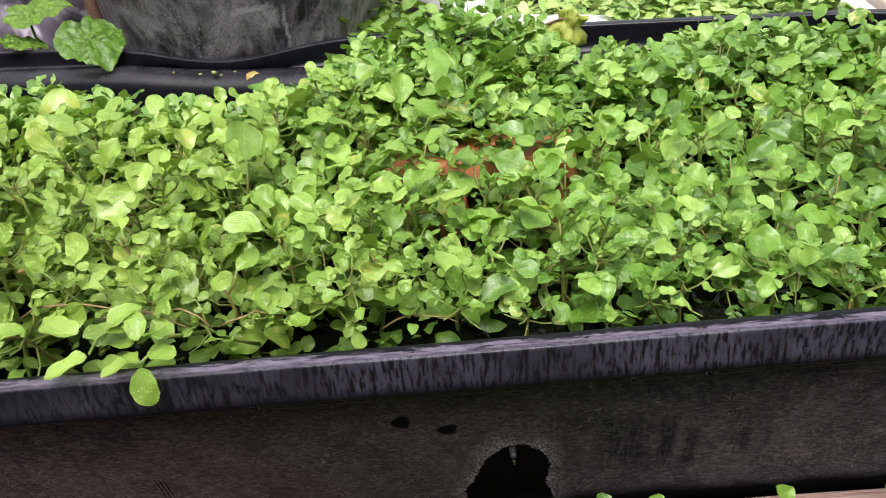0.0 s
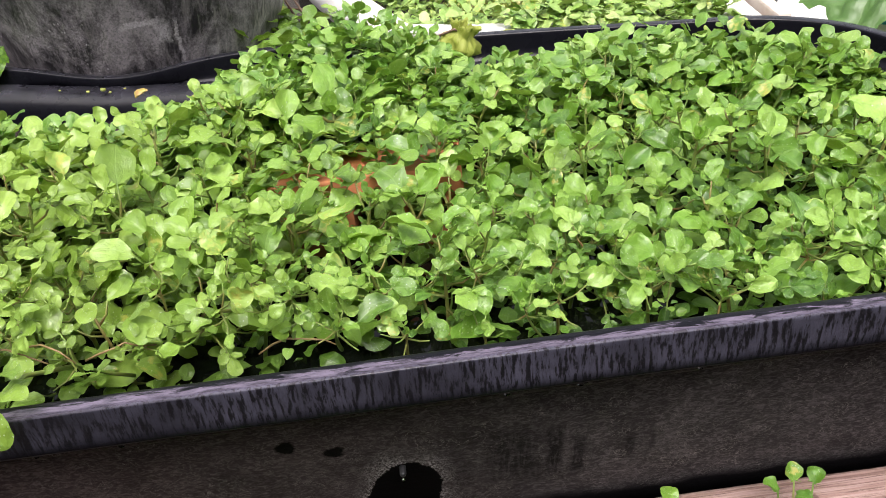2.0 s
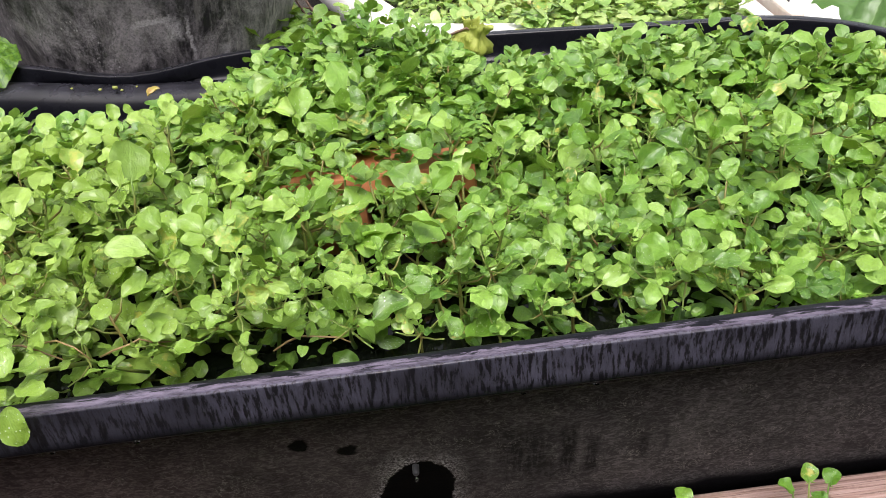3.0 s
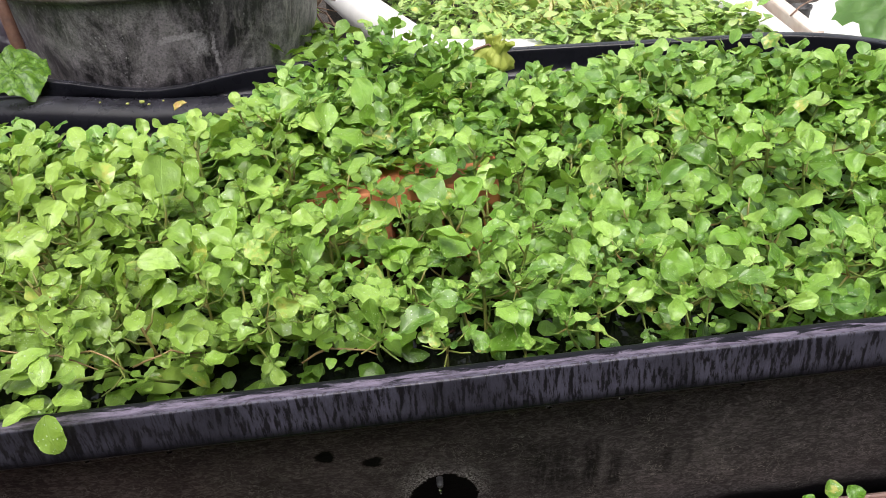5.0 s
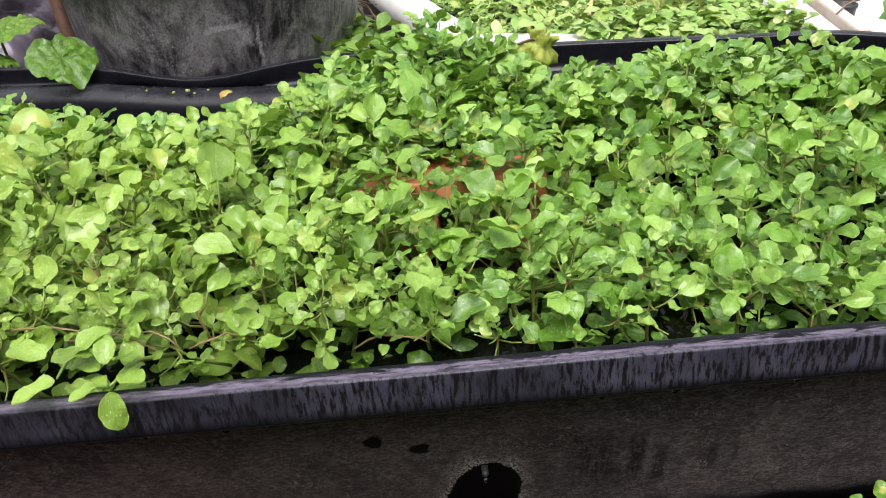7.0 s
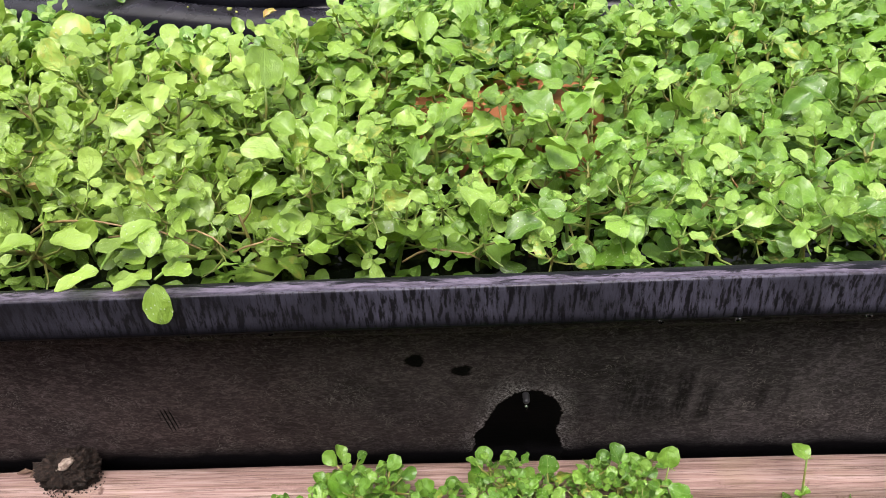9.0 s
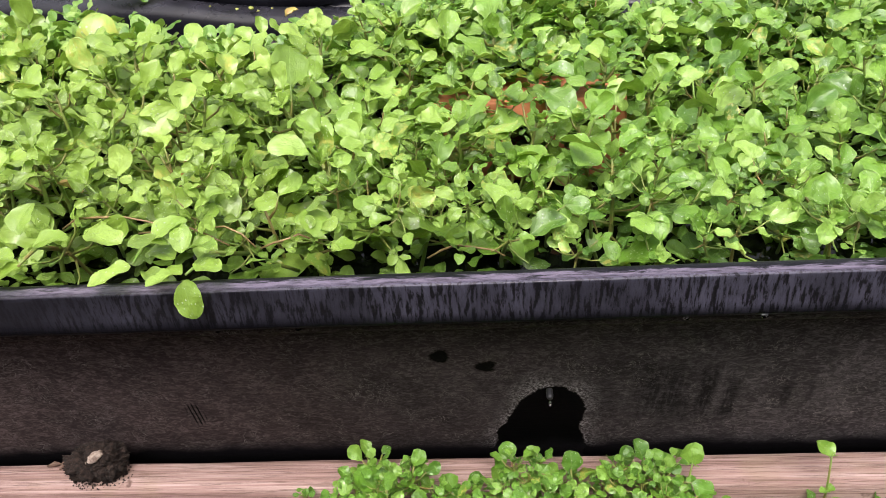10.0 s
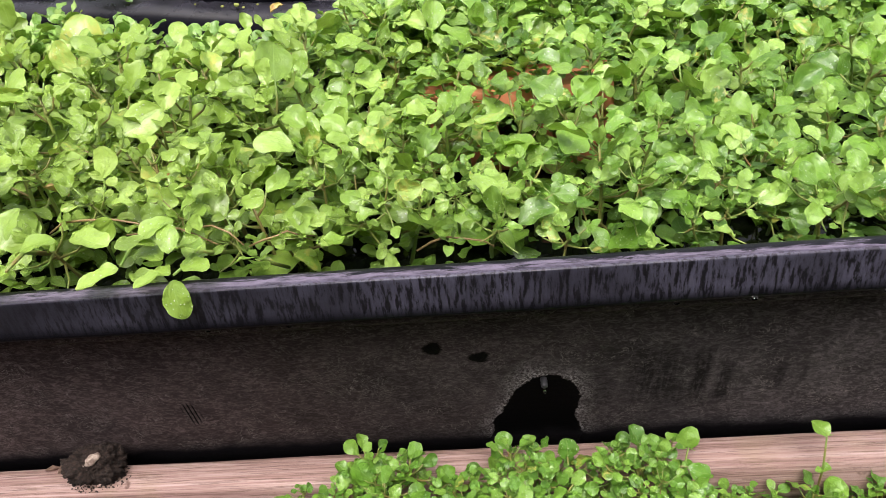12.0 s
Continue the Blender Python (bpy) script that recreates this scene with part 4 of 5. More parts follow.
for x, dx, h, size, hd, rise in ((-0.175, -0.01, 0.146, 0.017, 2.6, 0.5), (-0.150, 0.0, 0.150, 0.016, 1.2, 0.6), (-0.125, 0.008, 0.146, 0.017, 0.4, 0.5), (-0.028, -0.008, 0.156, 0.018, 2.2, 0.9), (-0.010, 0.004, 0.158, 0.017, 1.2, 1.0),
                                 (0.028, 0.0, 0.152, 0.024, 1.6, 1.2), (0.098, -0.004, 0.166, 0.024, 2.2, 0.9), (0.108, 0.0, 0.152, 0.020, 0.6, 0.7), (0.126, 0.014, 0.158, 0.026, 1.3, 1.2), (0.262, 0.002, 0.165, 0.023, 1.9, 0.25), (0.368, -0.004, 0.160, 0.021, 2.6, 0.6), (0.378, 0.0, 0.172, 0.022, 1.5, 0.9), (0.392, 0.006, 0.165, 0.020, 0.6, 0.7), (0.384, 0.0, 0.150, 0.019, -0.8, 0.3)):
    long_stalk((x, 0.478, 0.075), (x + dx, 0.487, h), size, hd, rise, "long-stalked watercress leaf rising past the timber")


# ---- shoots hanging over the rim ----
def overhang(base, tip, leaves, label):
    root = tagged(new("watercress_plant"), label, "watercress", "cress in the trough")
    rng = random.Random(int(1000 * (tip[0] + 2)))
    bm = bmesh.new()
    b, t = Vector(base), Vector(tip)
    mid = b.lerp(t, 0.6) + Vector((0, 0, 0.012))
    tube(bm, [b, mid, t], [0.0024, 0.002, 0.001], 6)
    part("stem", bm, M_STEM, root)
    for at, hd, rise, size in leaves:
        ob = new("leaf", rng.choice(HANGING))
        ob.parent = root
        ob.matrix_basis = leaf_pose(at, hd, rise, size, 0.0)
    return root


HANGING = [mesh_of("leaf", *leaf_grid(random.Random(s), 12, 6, 0.74, 0.14, 0.25, 0.06, lobes=3, full=(-0.4, -0.2))) for s in (2, 5, 6)]
for me in HANGING:
    me.materials.append(M_LEAF)
overhang((-0.255, 0.56, 0.36), (-0.272, 0.462, 0.406), [((-0.268, 0.451, 0.409), -1.15, -1.05, 0.031), ((-0.276, 0.466, 0.405), 2.9, -0.1, 0.026), ((-0.268, 0.470, 0.409), 0.3, 0.3, 0.022), ((-0.262, 0.486, 0.409), 2.0, 0.5, 0.018), ((-0.285, 0.478, 0.410), 2.7, 0.1, 0.03), ((-0.280, 0.458, 0.412), -2.3, 0.05, 0.022), ((-0.262, 0.466, 0.413), -0.5, 0.25, 0.026), ((-0.276, 0.474, 0.418), 1.9, 0.7, 0.026), ((-0.262, 0.482, 0.420), -1.0, 0.5, 0.030), ((-0.290, 0.486, 0.420), -2.6, 0.4, 0.030)],
         "watercress shoot with a leaf hanging over the rim")
overhang((-0.33, 0.56, 0.37), (-0.315, 0.470, 0.412), [((-0.316, 0.468, 0.412), -2.6, -0.05, 0.034), ((-0.31, 0.474, 0.402), -0.4, 0.1, 0.024), ((-0.325, 0.48, 0.425), 2.6, 0.2, 0.036), ((-0.305, 0.485, 0.42), 0.5, 0.5, 0.034)],
         "broad-leaved watercress shoot lying on the rim")
overhang((-0.42, 0.56, 0.37), (-0.405, 0.468, 0.415), [((-0.405, 0.470, 0.414), -2.4, -0.15, 0.028), ((-0.41, 0.475, 0.42), -2.8, 0.0, 0.036), ((-0.40, 0.48, 0.422), 0.2, 0.3, 0.032), ((-0.41, 0.49, 0.43), 1.5, 0.6, 0.03)],
         "watercress shoot leaning over the wet rim")


# ---- clod of soil on the timber ----
def make_clod():
    root = tagged(new("soil_clod"), "dark crumbly clod of soil on the timber", "soil")
    bm = bmesh.new()
    bmesh.ops.create_icosphere(bm, subdivisions=6, radius=1.0)
    for v in bm.verts:
        n = v.co.normalized()
        r = 1 + 0.28 * noise.noise(n * 1.7) + 0.22 * noise.noise(n * 5.0) + 0.12 * noise.noise(n * 13.0) + 0.13 * noise.noise(n * 29.0) + 0.08 * noise.noise(n * 60.0)
        crack = 1 - 0.34 * math.exp(-((n.x + 0.12 + 0.25 * n.z) / 0.07) ** 2) * (n.y < 0.3)
        v.co = Vector((n.x * r * 0.032, n.y * r * 0.019 * crack, max(n.z * r * 0.0225 * crack, -0.017)))
    part("clod_body", smooth(bm), M_CRUMB, root)
    bm = bmesh.new()
    tube(bm, [(-0.006, -0.010, 0.013), (0.003, -0.012, 0.019), (0.012, -0.009, 0.024)], [0.0032, 0.0056, 0.0036], 9)
    bmesh.ops.subdivide_edges(bm, edges=bm.edges, cuts=2, use_grid_fill=True)
    for v in bm.verts:
        v.co += 0.0022 * noise.noise_vector(v.co * 260)
    part("wood_chip", bm, M_CHIP, root, "pale broken wood chip")
    bm = bmesh.new()
    rng = random.Random(3)
    for _ in range(170):
        a, r = rng.uniform(0, 6.28), rng.uniform(0.6, 1.1)
        x, y = 0.032 * r * math.cos(a), -0.004 + 0.018 * r * math.sin(a)
        s = rng.uniform(0.0003, 0.0009)
        box(bm, (x - s, y - s, -0.0175), (x + s * 0.7, y + s, -0.0175 + s * 1.4))
    part("spilled_soil", bm, M_CRUMB, root)
    root.matrix_basis = pose(-0.452, 0.519, 0.1365, 0, 0, 8) @ Matrix.Scale(0.95, 4)
    for i, (x, y) in enumerate(((-0.508, 0.527), (-0.497, 0.5285), (-0.49, 0.524))):
        bm = bmesh.new()
        tube(bm, [(-0.008, 0, 0), (0, 0.001, 0.001), (0.008, 0, 0)], [0.001, 0.003, 0.0008], 6)
        ob = part("bark_flake", bm, M_TWIG)
        ob.matrix_basis = pose(x, y, 0.1235, 0, 0, 10 + 60 * i)
        tagged(ob, "small brown bark flake on the timber", "bark flake", "bark flakes")


make_clod()


# ---- the big black pot ----
def make_pot():
    pot = tagged(new("plant_pot"), "large black rubber plant pot with chalky scuffs", "plant pot")
    bm = bmesh.new()
    t = math.tan(radians(9))
    r0 = 0.226
    prof = [(r0 - 0.012, 0.0), (r0, 0.008)] + [(r0 + t * z, z) for z in (0.12, 0.24, 0.36, 0.47)]
    top = r0 + t * 0.478
    prof += [(top, 0.478), (top + 0.004, 0.482), (top + 0.011, 0.485), (top + 0.013, 0.490), (top + 0.011, 0.496), (top + 0.005, 0.499), (top + 0.006, 0.54), (top + 0.013, 0.545), (top + 0.014, 0.556), (top + 0.004, 0.560), (top - 0.006, 0.554), (top - 0.022, 0.41)]
    lathe(bm, prof, 72)
    bmesh.ops.contextual_create(bm, geom=[e for e in bm.edges if e.is_boundary and e.verts[0].co.z < 0.01])
    part("pot_body", bm, M_POT, pot)
    bm = bmesh.new()
    bmesh.ops.create_circle(bm, cap_ends=True, radius=top - 0.012, segments=48)
    for v in bm.verts:
        v.co.z = 0.49
    part("soil", bm, M_SOIL, pot, "dark potting soil")
    pot.matrix_basis = pose(-0.461, 1.637, GROUND, 0, 2.5, 0)
    return pot


make_pot()



# ---- white tanks behind ----
def prism(bm, plan, low, high, bevel=0.006):
    """An upright block on a four-cornered plan."""
    a = [bm.verts.new((x, y, low)) for x, y in plan]
    b = [bm.verts.new((x, y, high)) for x, y in plan]
    bm.faces.new(a[::-1])
    bm.faces.new(b)
    for i in range(4):
        bm.faces.new((a[i], a[(i + 1) % 4], b[(i + 1) % 4], b[i]))
    bmesh.ops.bevel(bm, geom=list(bm.edges), offset=bevel, segments=2, affect="EDGES", profile=0.5)
    return bm


def make_tank():
    tank = tagged(new("white_tank"), "white plastic tank full of weeds and cress", "tank")
    bm = bmesh.new()
    tube(bm, [(0.085, 1.47, 0.322), (0.0, 1.77, 0.320), (-0.13, 2.25, 0.318), (-0.30, 2.9, 0.315)], [0.050, 0.050, 0.050, 0.050], 24)
    part("side_rail", bm, M_WHITE, tank, "round white side rail")
    bm = prism(bmesh.new(), [(0.09, 1.47), (0.67, 1.42), (0.67, 1.47), (0.09, 1.52)], GROUND, 0.374)
    for v in bm.verts:
        if v.co.z > 0.3:
            v.co.z -= 0.085 * (v.co.x - 0.09)
    part("front_wall", bm, M_WHITE, tank)
    part("side_wall", prism(bmesh.new(), [(0.672, 1.40), (0.748, 1.38), (0.958, 2.9), (0.880, 2.9)], GROUND, 0.345, 0.014), M_WHITE, tank)
    part("back_wall", prism(bmesh.new(), [(-0.24, 2.9), (0.95, 2.902), (0.95, 2.96), (-0.24, 2.96)], GROUND, 0.33), M_WHITE, tank)
    part("soil", prism(bmesh.new(), [(0.10, 1.525), (0.68, 1.475), (0.875, 2.895), (-0.27, 2.895)], GROUND, 0.27), M_SOIL, tank, "dark wet soil")


make_tank()


def make_weeds():
    rng = random.Random(31)
    poses, blades = [], []
    while len(poses) < 6500:
        x, y = rng.uniform(-0.2, 0.84), rng.uniform(1.5, 2.85)
        if x < 0.14 - 0.28 * (y - 1.5) or x > 0.65 + 0.138 * (y - 1.4):
            continue
        z = 0.315 + 0.05 * rng.random() + 0.035 * noise.noise((x * 5, y * 5, 0))
        poses.append(leaf_pose((x, y, z), rng.uniform(0, 6.28), rng.uniform(-0.3, 0.9), rng.uniform(0.014, 0.036), rng.uniform(-0.5, 0.5)))
    for _ in range(900):
        x, y = rng.uniform(0.27, 0.70), rng.uniform(1.40, 1.58)
        z = 0.32 + 0.06 * rng.random() + 0.03 * noise.noise((x * 9, y * 9, 0))
        poses.append(leaf_pose((x, y, z), rng.uniform(0, 6.28), rng.uniform(-0.5, 0.6), rng.uniform(0.018, 0.04), rng.uniform(-0.5, 0.5)))
    me = leaf_cloud("tank_cress", rng, poses, TINY_SHAPES, M_LEAF_FAR)
    tagged(new("tank_cress", me), "pale green cress and weeds filling the white tank", "weeds", kind="stuff")
    shapes = [leaf_grid(rng, 5, 1, rng.uniform(0.04, 0.08), rng.uniform(0.1, 0.6), 0.0, 0.0) for _ in range(8)]
    for _ in range(3400):
        x, y = rng.gauss(0.42, 0.12), rng.uniform(1.6, 2.6)
        if not 0.12 < x < 0.64:
            continue
        blades.append(leaf_pose((x, y, 0.30 + 0.03 * rng.random()), rng.uniform(0, 6.28), rng.uniform(0.2, 1.3), rng.uniform(0.04, 0.10), rng.uniform(-0.5, 0.5)))
    me = leaf_cloud("dry_grass", rng, blades, shapes, M_GRASS)
    tagged(new("dry_grass", me), "yellowing grass among the weeds in the tank", "grass", kind="stuff")


make_weeds()


def make_tray():
    tray = tagged(new("seed_tray"), "white plastic tray of dark potting soil", "tray")
    for name, plan, high, m in (("front_wall", [(0.80, 1.345), (1.6, 1.345), (1.6, 1.385), (0.80, 1.385)], 0.285, M_WHITE),
                                ("side_wall", [(0.757, 1.36), (0.782, 1.36), (0.925, 2.3), (0.893, 2.3)], 0.352, M_CREAM),
                                ("back_wall", [(0.93, 2.26), (1.6, 2.26), (1.6, 2.3), (0.93, 2.3)], 0.33, M_WHITE),
                                ("far_side_wall", [(1.56, 1.39), (1.6, 1.39), (1.6, 2.255), (1.56, 2.255)], 0.33, M_WHITE),
                                ("floor_panel", [(0.80, 1.39), (1.555, 1.39), (1.555, 2.255), (0.925, 2.255)], 0.27, M_WHITE)):
        part(name, prism(bmesh.new(), plan, GROUND, high, 0.005), m, tray)
    bm = bmesh.new()
    n = 46
    grid = [[None] * (n + 1) for _ in range(n + 1)]
    for i in range(n + 1):
        x = 0.86 + 0.68 * i / n
        y0 = 1.86 + 0.05 * noise.noise((x * 9, 3, 0)) + 0.02 * noise.noise((x * 40, 3, 0))
        for q in range(n + 1):
            y = y0 + (2.25 - y0) * q / n
            up = 0.022 * min(1.0, 0.05 + 3.2 * q / n) + 0.010 * abs(noise.noise((x * 30, y * 30, 1)))
            grid[i][q] = bm.verts.new((max(x, 0.83 + 0.15 * (y - 1.4)), y, 0.268 + up))
    for i in range(n):
        for q in range(n):
            bm.faces.new((grid[i][q], grid[i + 1][q], grid[i + 1][q + 1], grid[i][q + 1]))
    part("soil", smooth(bm), M_SOIL, tray, "dark crumbly potting soil")
    pot = tagged(new("nursery_pot"), "small black nursery pot in the white tray", "plant pot")
    bm = bmesh.new()
    lathe(bm, [(0.001, 0.0), (0.019, 0.0), (0.025, 0.070), (0.028, 0.071), (0.028, 0.079), (0.0245, 0.079), (0.019, 0.012), (0.001, 0.012)], 32)
    part("pot_body", bm, M_BLACKPOT, pot)
    pot.matrix_basis = pose(0.852, 1.60, 0.27) @ Matrix.Scale(0.84, 4)
    bm = bmesh.new()
    tube(bm, [(0.768, 1.47, 0.354), (0.81, 1.52, 0.356), (0.87, 1.575, 0.356), (0.94, 1.64, 0.33)], [0.0018, 0.0017, 0.0016, 0.0010], 7)
    tagged(part("twig", bm, M_TWIG), "dry brown twig lying across the white tray", "twig")


make_tray()


# ---- gourd leaves, stake, twigs, film ----
def gourd_leaf(size, m, material, label, seed=1, notch=0.26, lobed=0.0):
    """A heart-shaped blade: veins fan out from the stalk, and the blade puckers between them."""
    nr, na = 12, 54
    verts, uvs, faces = [], [], []
    span = math.pi
    for i in range(nr + 1):
        r = (i + 0.02) / (nr + 0.02)
        for j in range(na + 1):
            th = -span + 2 * span * j / na
            a = abs(th)
            edge = 0.76 + 0.26 * math.exp(-(a / 0.36) ** 2) - 0.06 * math.cos(2 * a) * (a < 2.2) - 0.05 * ease(2.2, 2.7, a)
            edge *= 1 - notch * ease(2.62, 3.14, a) ** 1.5
            edge *= 1 + lobed * (0.5 + 0.5 * math.cos(5 * th)) * r - 0.5 * lobed
            edge *= 1 + (0.015 + 0.1 * lobed) * math.sin(11 * th + seed) * r + (0.012 + 0.06 * lobed) * math.sin(23 * th)
            rib = abs(((th / radians(36) + 0.5) % 1.0) - 0.5) * 2
            x, y = edge * r * math.sin(th), edge * r * math.cos(th)
            z = 0.06 * r * rib ** 0.6 - 0.22 * y * abs(y) - 0.16 * x * x + 0.06 * noise.noise((x * 6, y * 6, seed)) + 0.16 * abs(noise.noise((x * 9, y * 9, seed)))
            verts.append((x * size, y * size, z * size))
            uvs.append((r, rib if j % 2 else rib))
    for i in range(nr):
        for j in range(na):
            q = i * (na + 1) + j
            faces.append((q, q + 1, q + na + 2, q + na + 1))
    me = mesh_of("leaf_blade", verts, faces, uvs)
    me.materials.append(material)
    root = tagged(new("gourd_leaf"), label, "leaf")
    blade = new("leaf_blade", me)
    blade.parent = root
    bm = bmesh.new()
    tube(bm, [(0, 0, 0), (0, -0.2 * size, -0.25 * size), (0.05 * size, -0.3 * size, -0.9 * size), (0.05 * size, -0.35 * size, -1.8 * size)], [0.0022, 0.0026, 0.003, 0.0035], 8)
    part("leaf_stalk", bm, M_STEM, root)
    root.matrix_basis = m
    return root


gourd_leaf(0.073, leaf_pose((-0.654, 1.335, 0.450), -0.80, -0.52, 1.0, 0.0), M_GOURD, "broad crinkled green gourd leaf against the pot")
gourd_leaf(0.075, leaf_pose((-0.800, 1.45, 0.486), 0.25, 0.15, 1.0, 0.2), M_GOURD, "small pale green gourd leaf near the pot", 4)
gourd_leaf(0.05, leaf_pose((-0.815, 1.40, 0.445), 0.1, -0.2, 1.0, 0.0), M_GOURD, "small pale green gourd leaf low by the pot", 7)
gourd_leaf(0.150, leaf_pose((0.915, 1.325, 0.405), -2.45, -0.50, 1.0, 0.1), M_GOURD_DARK, "large lobed dark green gourd leaf over the trough corner", 9, 0.3, 0.22)


def make_stake():
    bm = bmesh.new()
    tube(bm, [(-0.63, 1.36, GROUND), (-0.662, 1.405, 0.42), (-0.68, 1.42, 0.75)], [0.012, 0.0115, 0.010], 10)
    tagged(part("garden_stake", bm, M_RUST), "reddish brown wooden stake leaning by the pot", "stake")


make_stake()


def make_film():
    """A crumpled sheet of clear film over dark bags behind the pot."""
    bm = bmesh.new()
    n = 40
    grid = [[bm.verts.new((-1.5 + 0.95 * i / n, 1.62 + 0.25 * j / n + 0.03 * noise.noise((i * 0.2, j * 0.2, 7)), GROUND + 0.75 * j / n + 0.06 * noise.noise((i * 0.16, j * 0.13, 3)))) for j in range(n + 1)] for i in range(n + 1)]
    for i in range(n):
        for j in range(n):
            bm.faces.new((grid[i][j], grid[i + 1][j], grid[i + 1][j + 1], grid[i][j + 1])).smooth = True
    ob = part("plastic_sheet", bm, M_FILM)
    mod = ob.modifiers.new("thickness", "SOLIDIFY")
    mod.thickness = 0.004
    tagged(ob, "crumpled dark plastic sheet behind the pot", "plastic sheet")


make_film()


def wilted(m, label):
    """A crumpled leaf: a lumpy folded pouch, pinched at the neck, with a frill above it."""
    root = tagged(new("wilted_leaf"), label, "leaf")
    rows = [(0.0, 0.002), (0.02, 0.45), (0.08, 0.80), (0.16, 0.98), (0.26, 1.06), (0.36, 1.02), (0.46, 0.92), (0.55, 0.78), (0.63, 0.60), (0.70, 0.50), (0.78, 0.52), (0.88, 0.60), (1.0, 0.66)]
    n, verts, uvs, faces = 48, [], [], []
    for i, (h, r) in enumerate(rows):
        for j in range(n):
            a = 2 * math.pi * j / n
            fold = 1 + 0.17 * math.sin(4 * a + 3 * h) + 0.34 * noise.noise((1.6 * math.cos(a), 1.6 * math.sin(a), 4 * h)) + 0.10 * abs(math.sin(5.5 * a - 6 * h)) + 0.12 * noise.noise((5 * math.cos(a), 5 * math.sin(a), 9 * h))
            if h > 0.75:
                fold += 0.30 * math.sin(4 * a + 1) + 0.2 * noise.noise((3 * math.cos(a), 3 * math.sin(a), 9))
            up = 0.046 * h + (0.008 * noise.noise((3 * math.cos(a), 3 * math.sin(a), 5)) if h > 0.75 else 0.0)
            verts.append((0.026 * r * fold * math.cos(a) + 0.008 * (0.5 - h), 0.021 * r * fold * math.sin(a), up))
            uvs.append((h, math.sin(5 * a)))
    for i in range(len(rows) - 1):
        for j in range(n):
            q = (j + 1) % n
            faces.append((i * n + j, i * n + q, (i + 1) * n + q, (i + 1) * n + j))
    me = mesh_of("leaf_blade", verts, faces, uvs)
    me.materials.append(M_WILT)
    blade = new("leaf_blade", me)
    blade.parent = root
    mod = blade.modifiers.new("thickness", "SOLIDIFY")
    mod.thickness = 0.0006
    bm = bmesh.new()
    tube(bm, [(0.004, 0, 0.030), (-0.016, -0.004, 0.036), (-0.034, -0.004, 0.020), (-0.04, 0.0, 0.004)], [0.0022, 0.0018, 0.0015, 0.001], 7)
    part("leaf_stalk", bm, M_TWIG, root)
    root.matrix_basis = m
    return root


wilted(pose(0.150, 1.195, 0.402, 8, 24, 0) @ Matrix.Scale(1.08, 4), "wilted yellow-green leaf lying on the back rim")


def small_thing(name, mesh, m, label, category):
    ob = new(name, mesh)
    ob.matrix_basis = m
    return tagged(ob, label, category)


rng = random.Random(41)
for x, y, z, s, hd in ((-0.313, 0.60, 0.425, 0.015, 1.2), (-0.322, 0.605, 0.414, 0.013, -0.5), (-0.347, 1.165, 0.402, 0.022, 0.4), (-0.40, 0.575, 0.42, 0.024, 2.8)):
    me = mesh_of("dead_leaf", *leaf_grid(rng, 6, 4, 0.55, 0.3, 0.9, 0.12))
    me.materials.append(M_DEAD)
    small_thing("dead_leaf", me, leaf_pose((x, y, z), hd, 0.6, s, 0.4), "curled orange-brown dead leaf among the cress", "dead leaf")


def make_crumbs():
    """Bits of withered blossom and dirt lying on the back ledge."""
    rng = random.Random(17)
    for n, (x, y, s) in enumerate(((-0.430, 1.268, 0.0045), (-0.452, 1.262, 0.003), (-0.415, 1.255, 0.0025), (-0.395, 1.27, 0.002), (-0.50, 1.272, 0.002), (-0.36, 1.25, 0.002))):
        bm = bmesh.new()
        bmesh.ops.create_icosphere(bm, subdivisions=2, radius=1.0)
        for v in bm.verts:
            v.co = v.co * s * (1 + 0.5 * noise.noise(v.co * 1.9 + Vector((n, 0, 0))))
            v.co.z *= 0.7
        dz = ledge_shift(0.045, x, 1.3)[1]
        ob = part("crumb", smooth(bm), M_WILT)
        ob.matrix_basis = pose(x, y, 0.3755 + dz + 0.4 * s, 0, 0, rng.uniform(0, 360))
        tagged(ob, "pale withered crumb on the wet black ledge", "crumb", "crumbs on the ledge")


make_crumbs()


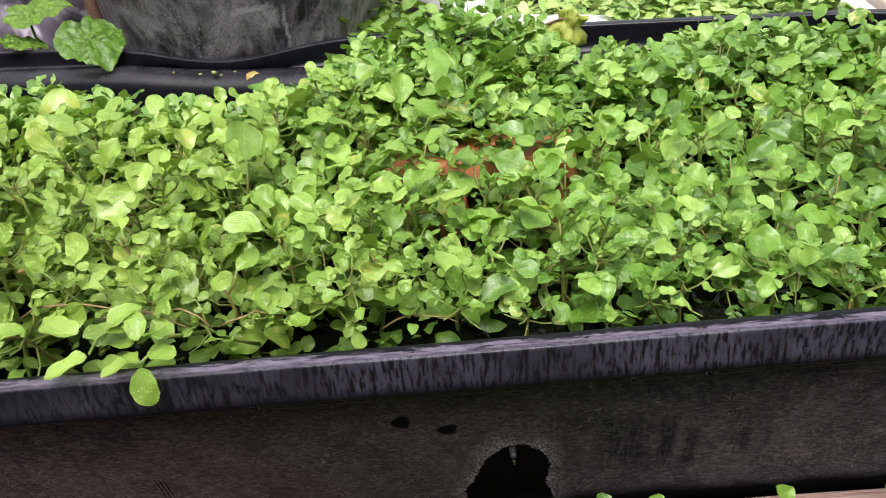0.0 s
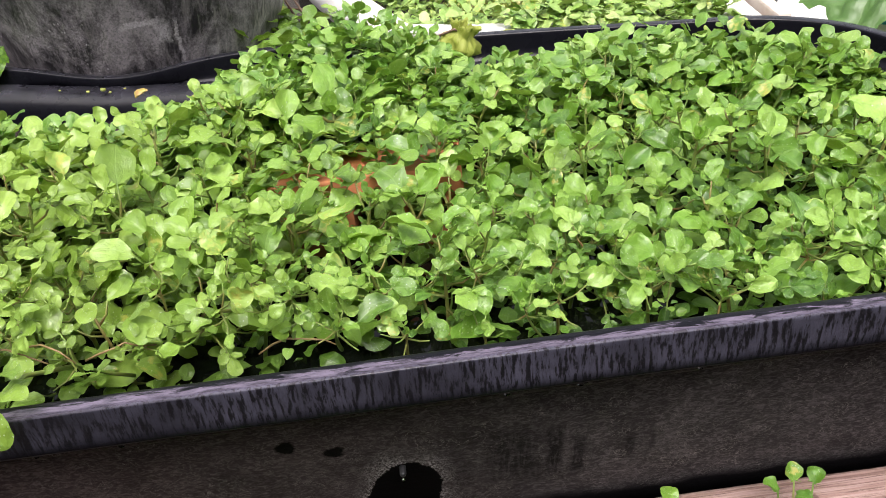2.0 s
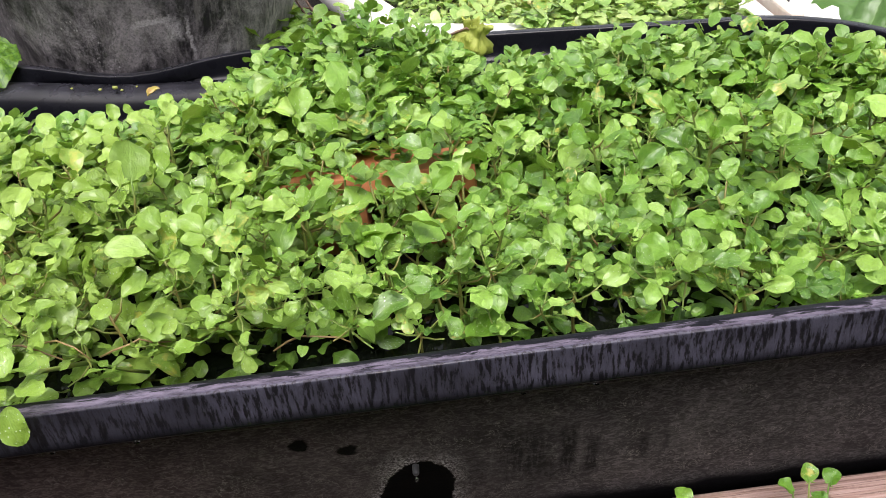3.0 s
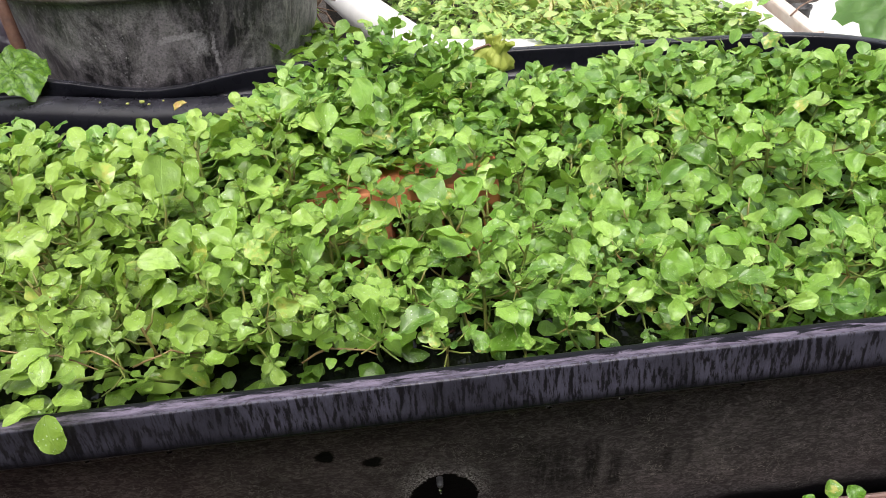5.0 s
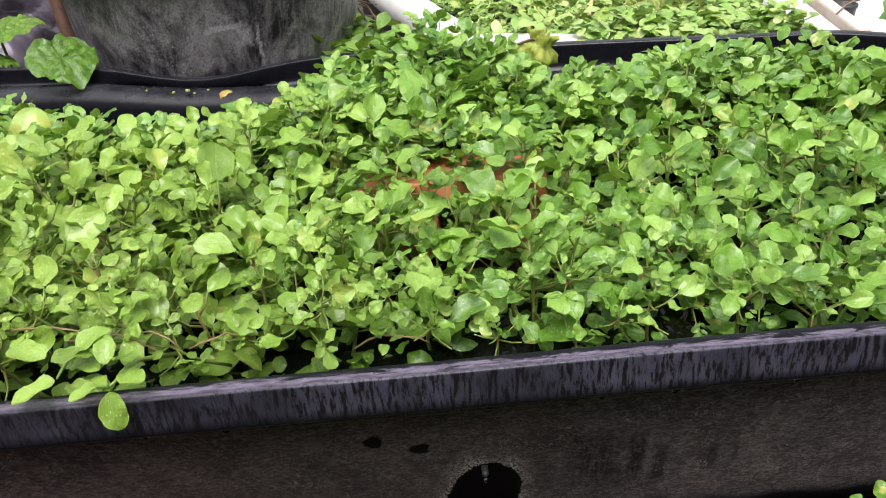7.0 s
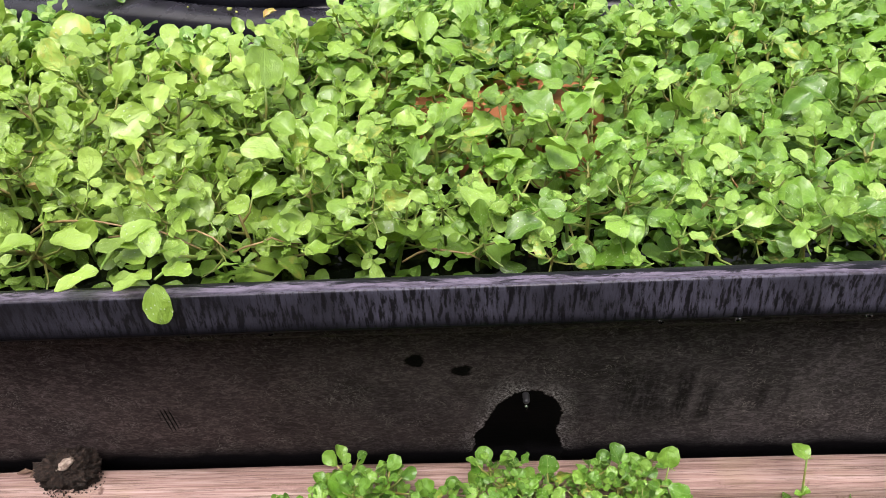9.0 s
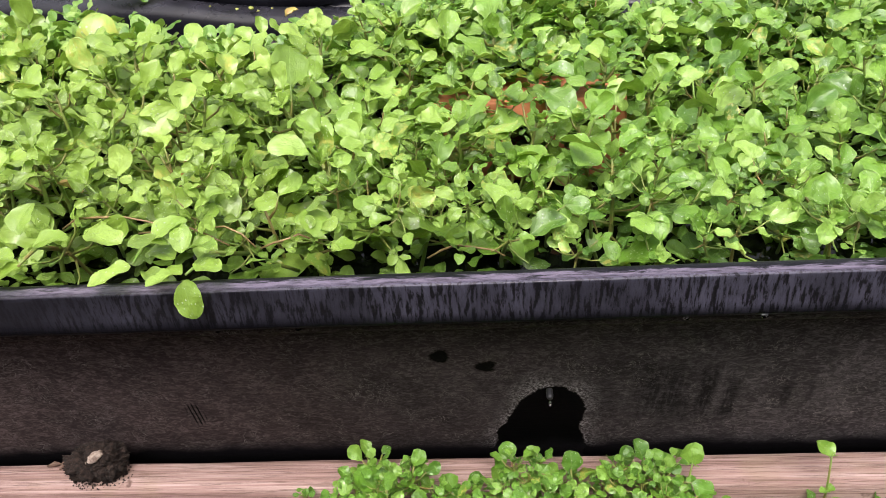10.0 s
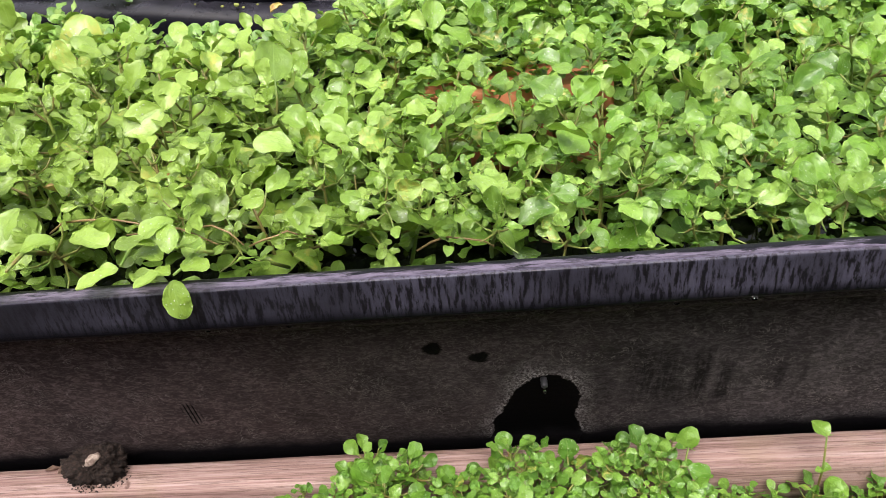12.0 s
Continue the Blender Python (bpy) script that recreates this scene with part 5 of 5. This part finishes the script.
def make_twigs():
    rng = random.Random(8)
    for i in range(9):
        x, y = rng.uniform(-0.19, -0.14), rng.uniform(1.6, 1.85)
        bm = bmesh.new()
        a, l = rng.uniform(0, 3.14), rng.uniform(0.05, 0.11)
        d = Vector((math.cos(a), math.sin(a), rng.uniform(-0.3, 1.0))) * l
        z = rng.uniform(0.36, 0.46)
        tube(bm, [Vector((x, y, z)) - d * 0.5, Vector((x, y, z + 0.01)), Vector((x, y, z)) + d * 0.5], [0.003, 0.002, 0.001], 6)
        tagged(part("twig", bm, M_TWIG), "dry reddish brown twig beside the pot", "twig", "twigs by the pot")
    poses = []
    for _ in range(600):
        x, y = rng.uniform(-0.22, 0.0), rng.uniform(1.36, 1.80)
        if x > -0.09 - 0.28 * (y - 1.5):
            continue
        poses.append(leaf_pose((x, y, 0.20 + 0.20 * rng.random()), rng.uniform(0, 6.28), rng.uniform(-0.3, 0.8), rng.uniform(0.03, 0.07), rng.uniform(-0.5, 0.5)))
    me = leaf_cloud("weed_clump", rng, poses, LOW_SHAPES, M_LEAF_SHADED)
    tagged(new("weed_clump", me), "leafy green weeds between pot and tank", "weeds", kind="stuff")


make_twigs()


def make_bottle():
    """Cyan lid of a white container half hidden behind the trough's end."""
    root = tagged(new("container"), "white container with a bright cyan lid", "container")
    bm = bmesh.new()
    lathe(bm, [(0.001, 0.0), (0.055, 0.0), (0.06, 0.01), (0.06, 0.24), (0.05, 0.262), (0.001, 0.262)], 32)
    part("container_body", bm, M_WHITE, root)
    bm = bmesh.new()
    lathe(bm, [(0.045, 0.262), (0.046, 0.295), (0.042, 0.3), (0.001, 0.3)], 32)
    part("lid", bm, M_CYAN, root, "bright cyan lid")
    root.location = (0.965, 1.36, GROUND)


make_bottle()


M_RUNNER = plain("runner_skin", (0.20, 0.12, 0.05), (0.30, 0.21, 0.09), 50, (0.4, 0.6), 0.2)


def make_runners():
    """Reddish cress runners trailing along the near edge of the bed."""
    rng = random.Random(14)
    for x, y, z, a, l in ((-0.30, 0.535, 0.392, -0.5, 0.10), (-0.265, 0.53, 0.396, -0.75, 0.08), (-0.36, 0.54, 0.405, -0.1, 0.10), (-0.06, 0.54, 0.362, -0.15, 0.07), (-0.21, 0.55, 0.372, 0.4, 0.06)):
        bm = bmesh.new()
        d = Vector((math.cos(a), math.sin(a) * 0.5, 0)) * l
        pts = [Vector((x, y, z + 0.012 - 0.05 * q * q)) + d * q + Vector((rng.uniform(-1, 1), rng.uniform(-1, 1), rng.uniform(-1, 1))) * 0.003 for q in (-0.5, -0.32, -0.12, 0.1, 0.3, 0.5)]
        tube(bm, pts, [0.0008, 0.0010, 0.0010, 0.0009, 0.0008, 0.0006], 6)
        tagged(part("cress_runner", bm, M_RUNNER), "reddish brown cress runner trailing over the leaves", "stem", "cress runners")


make_runners()
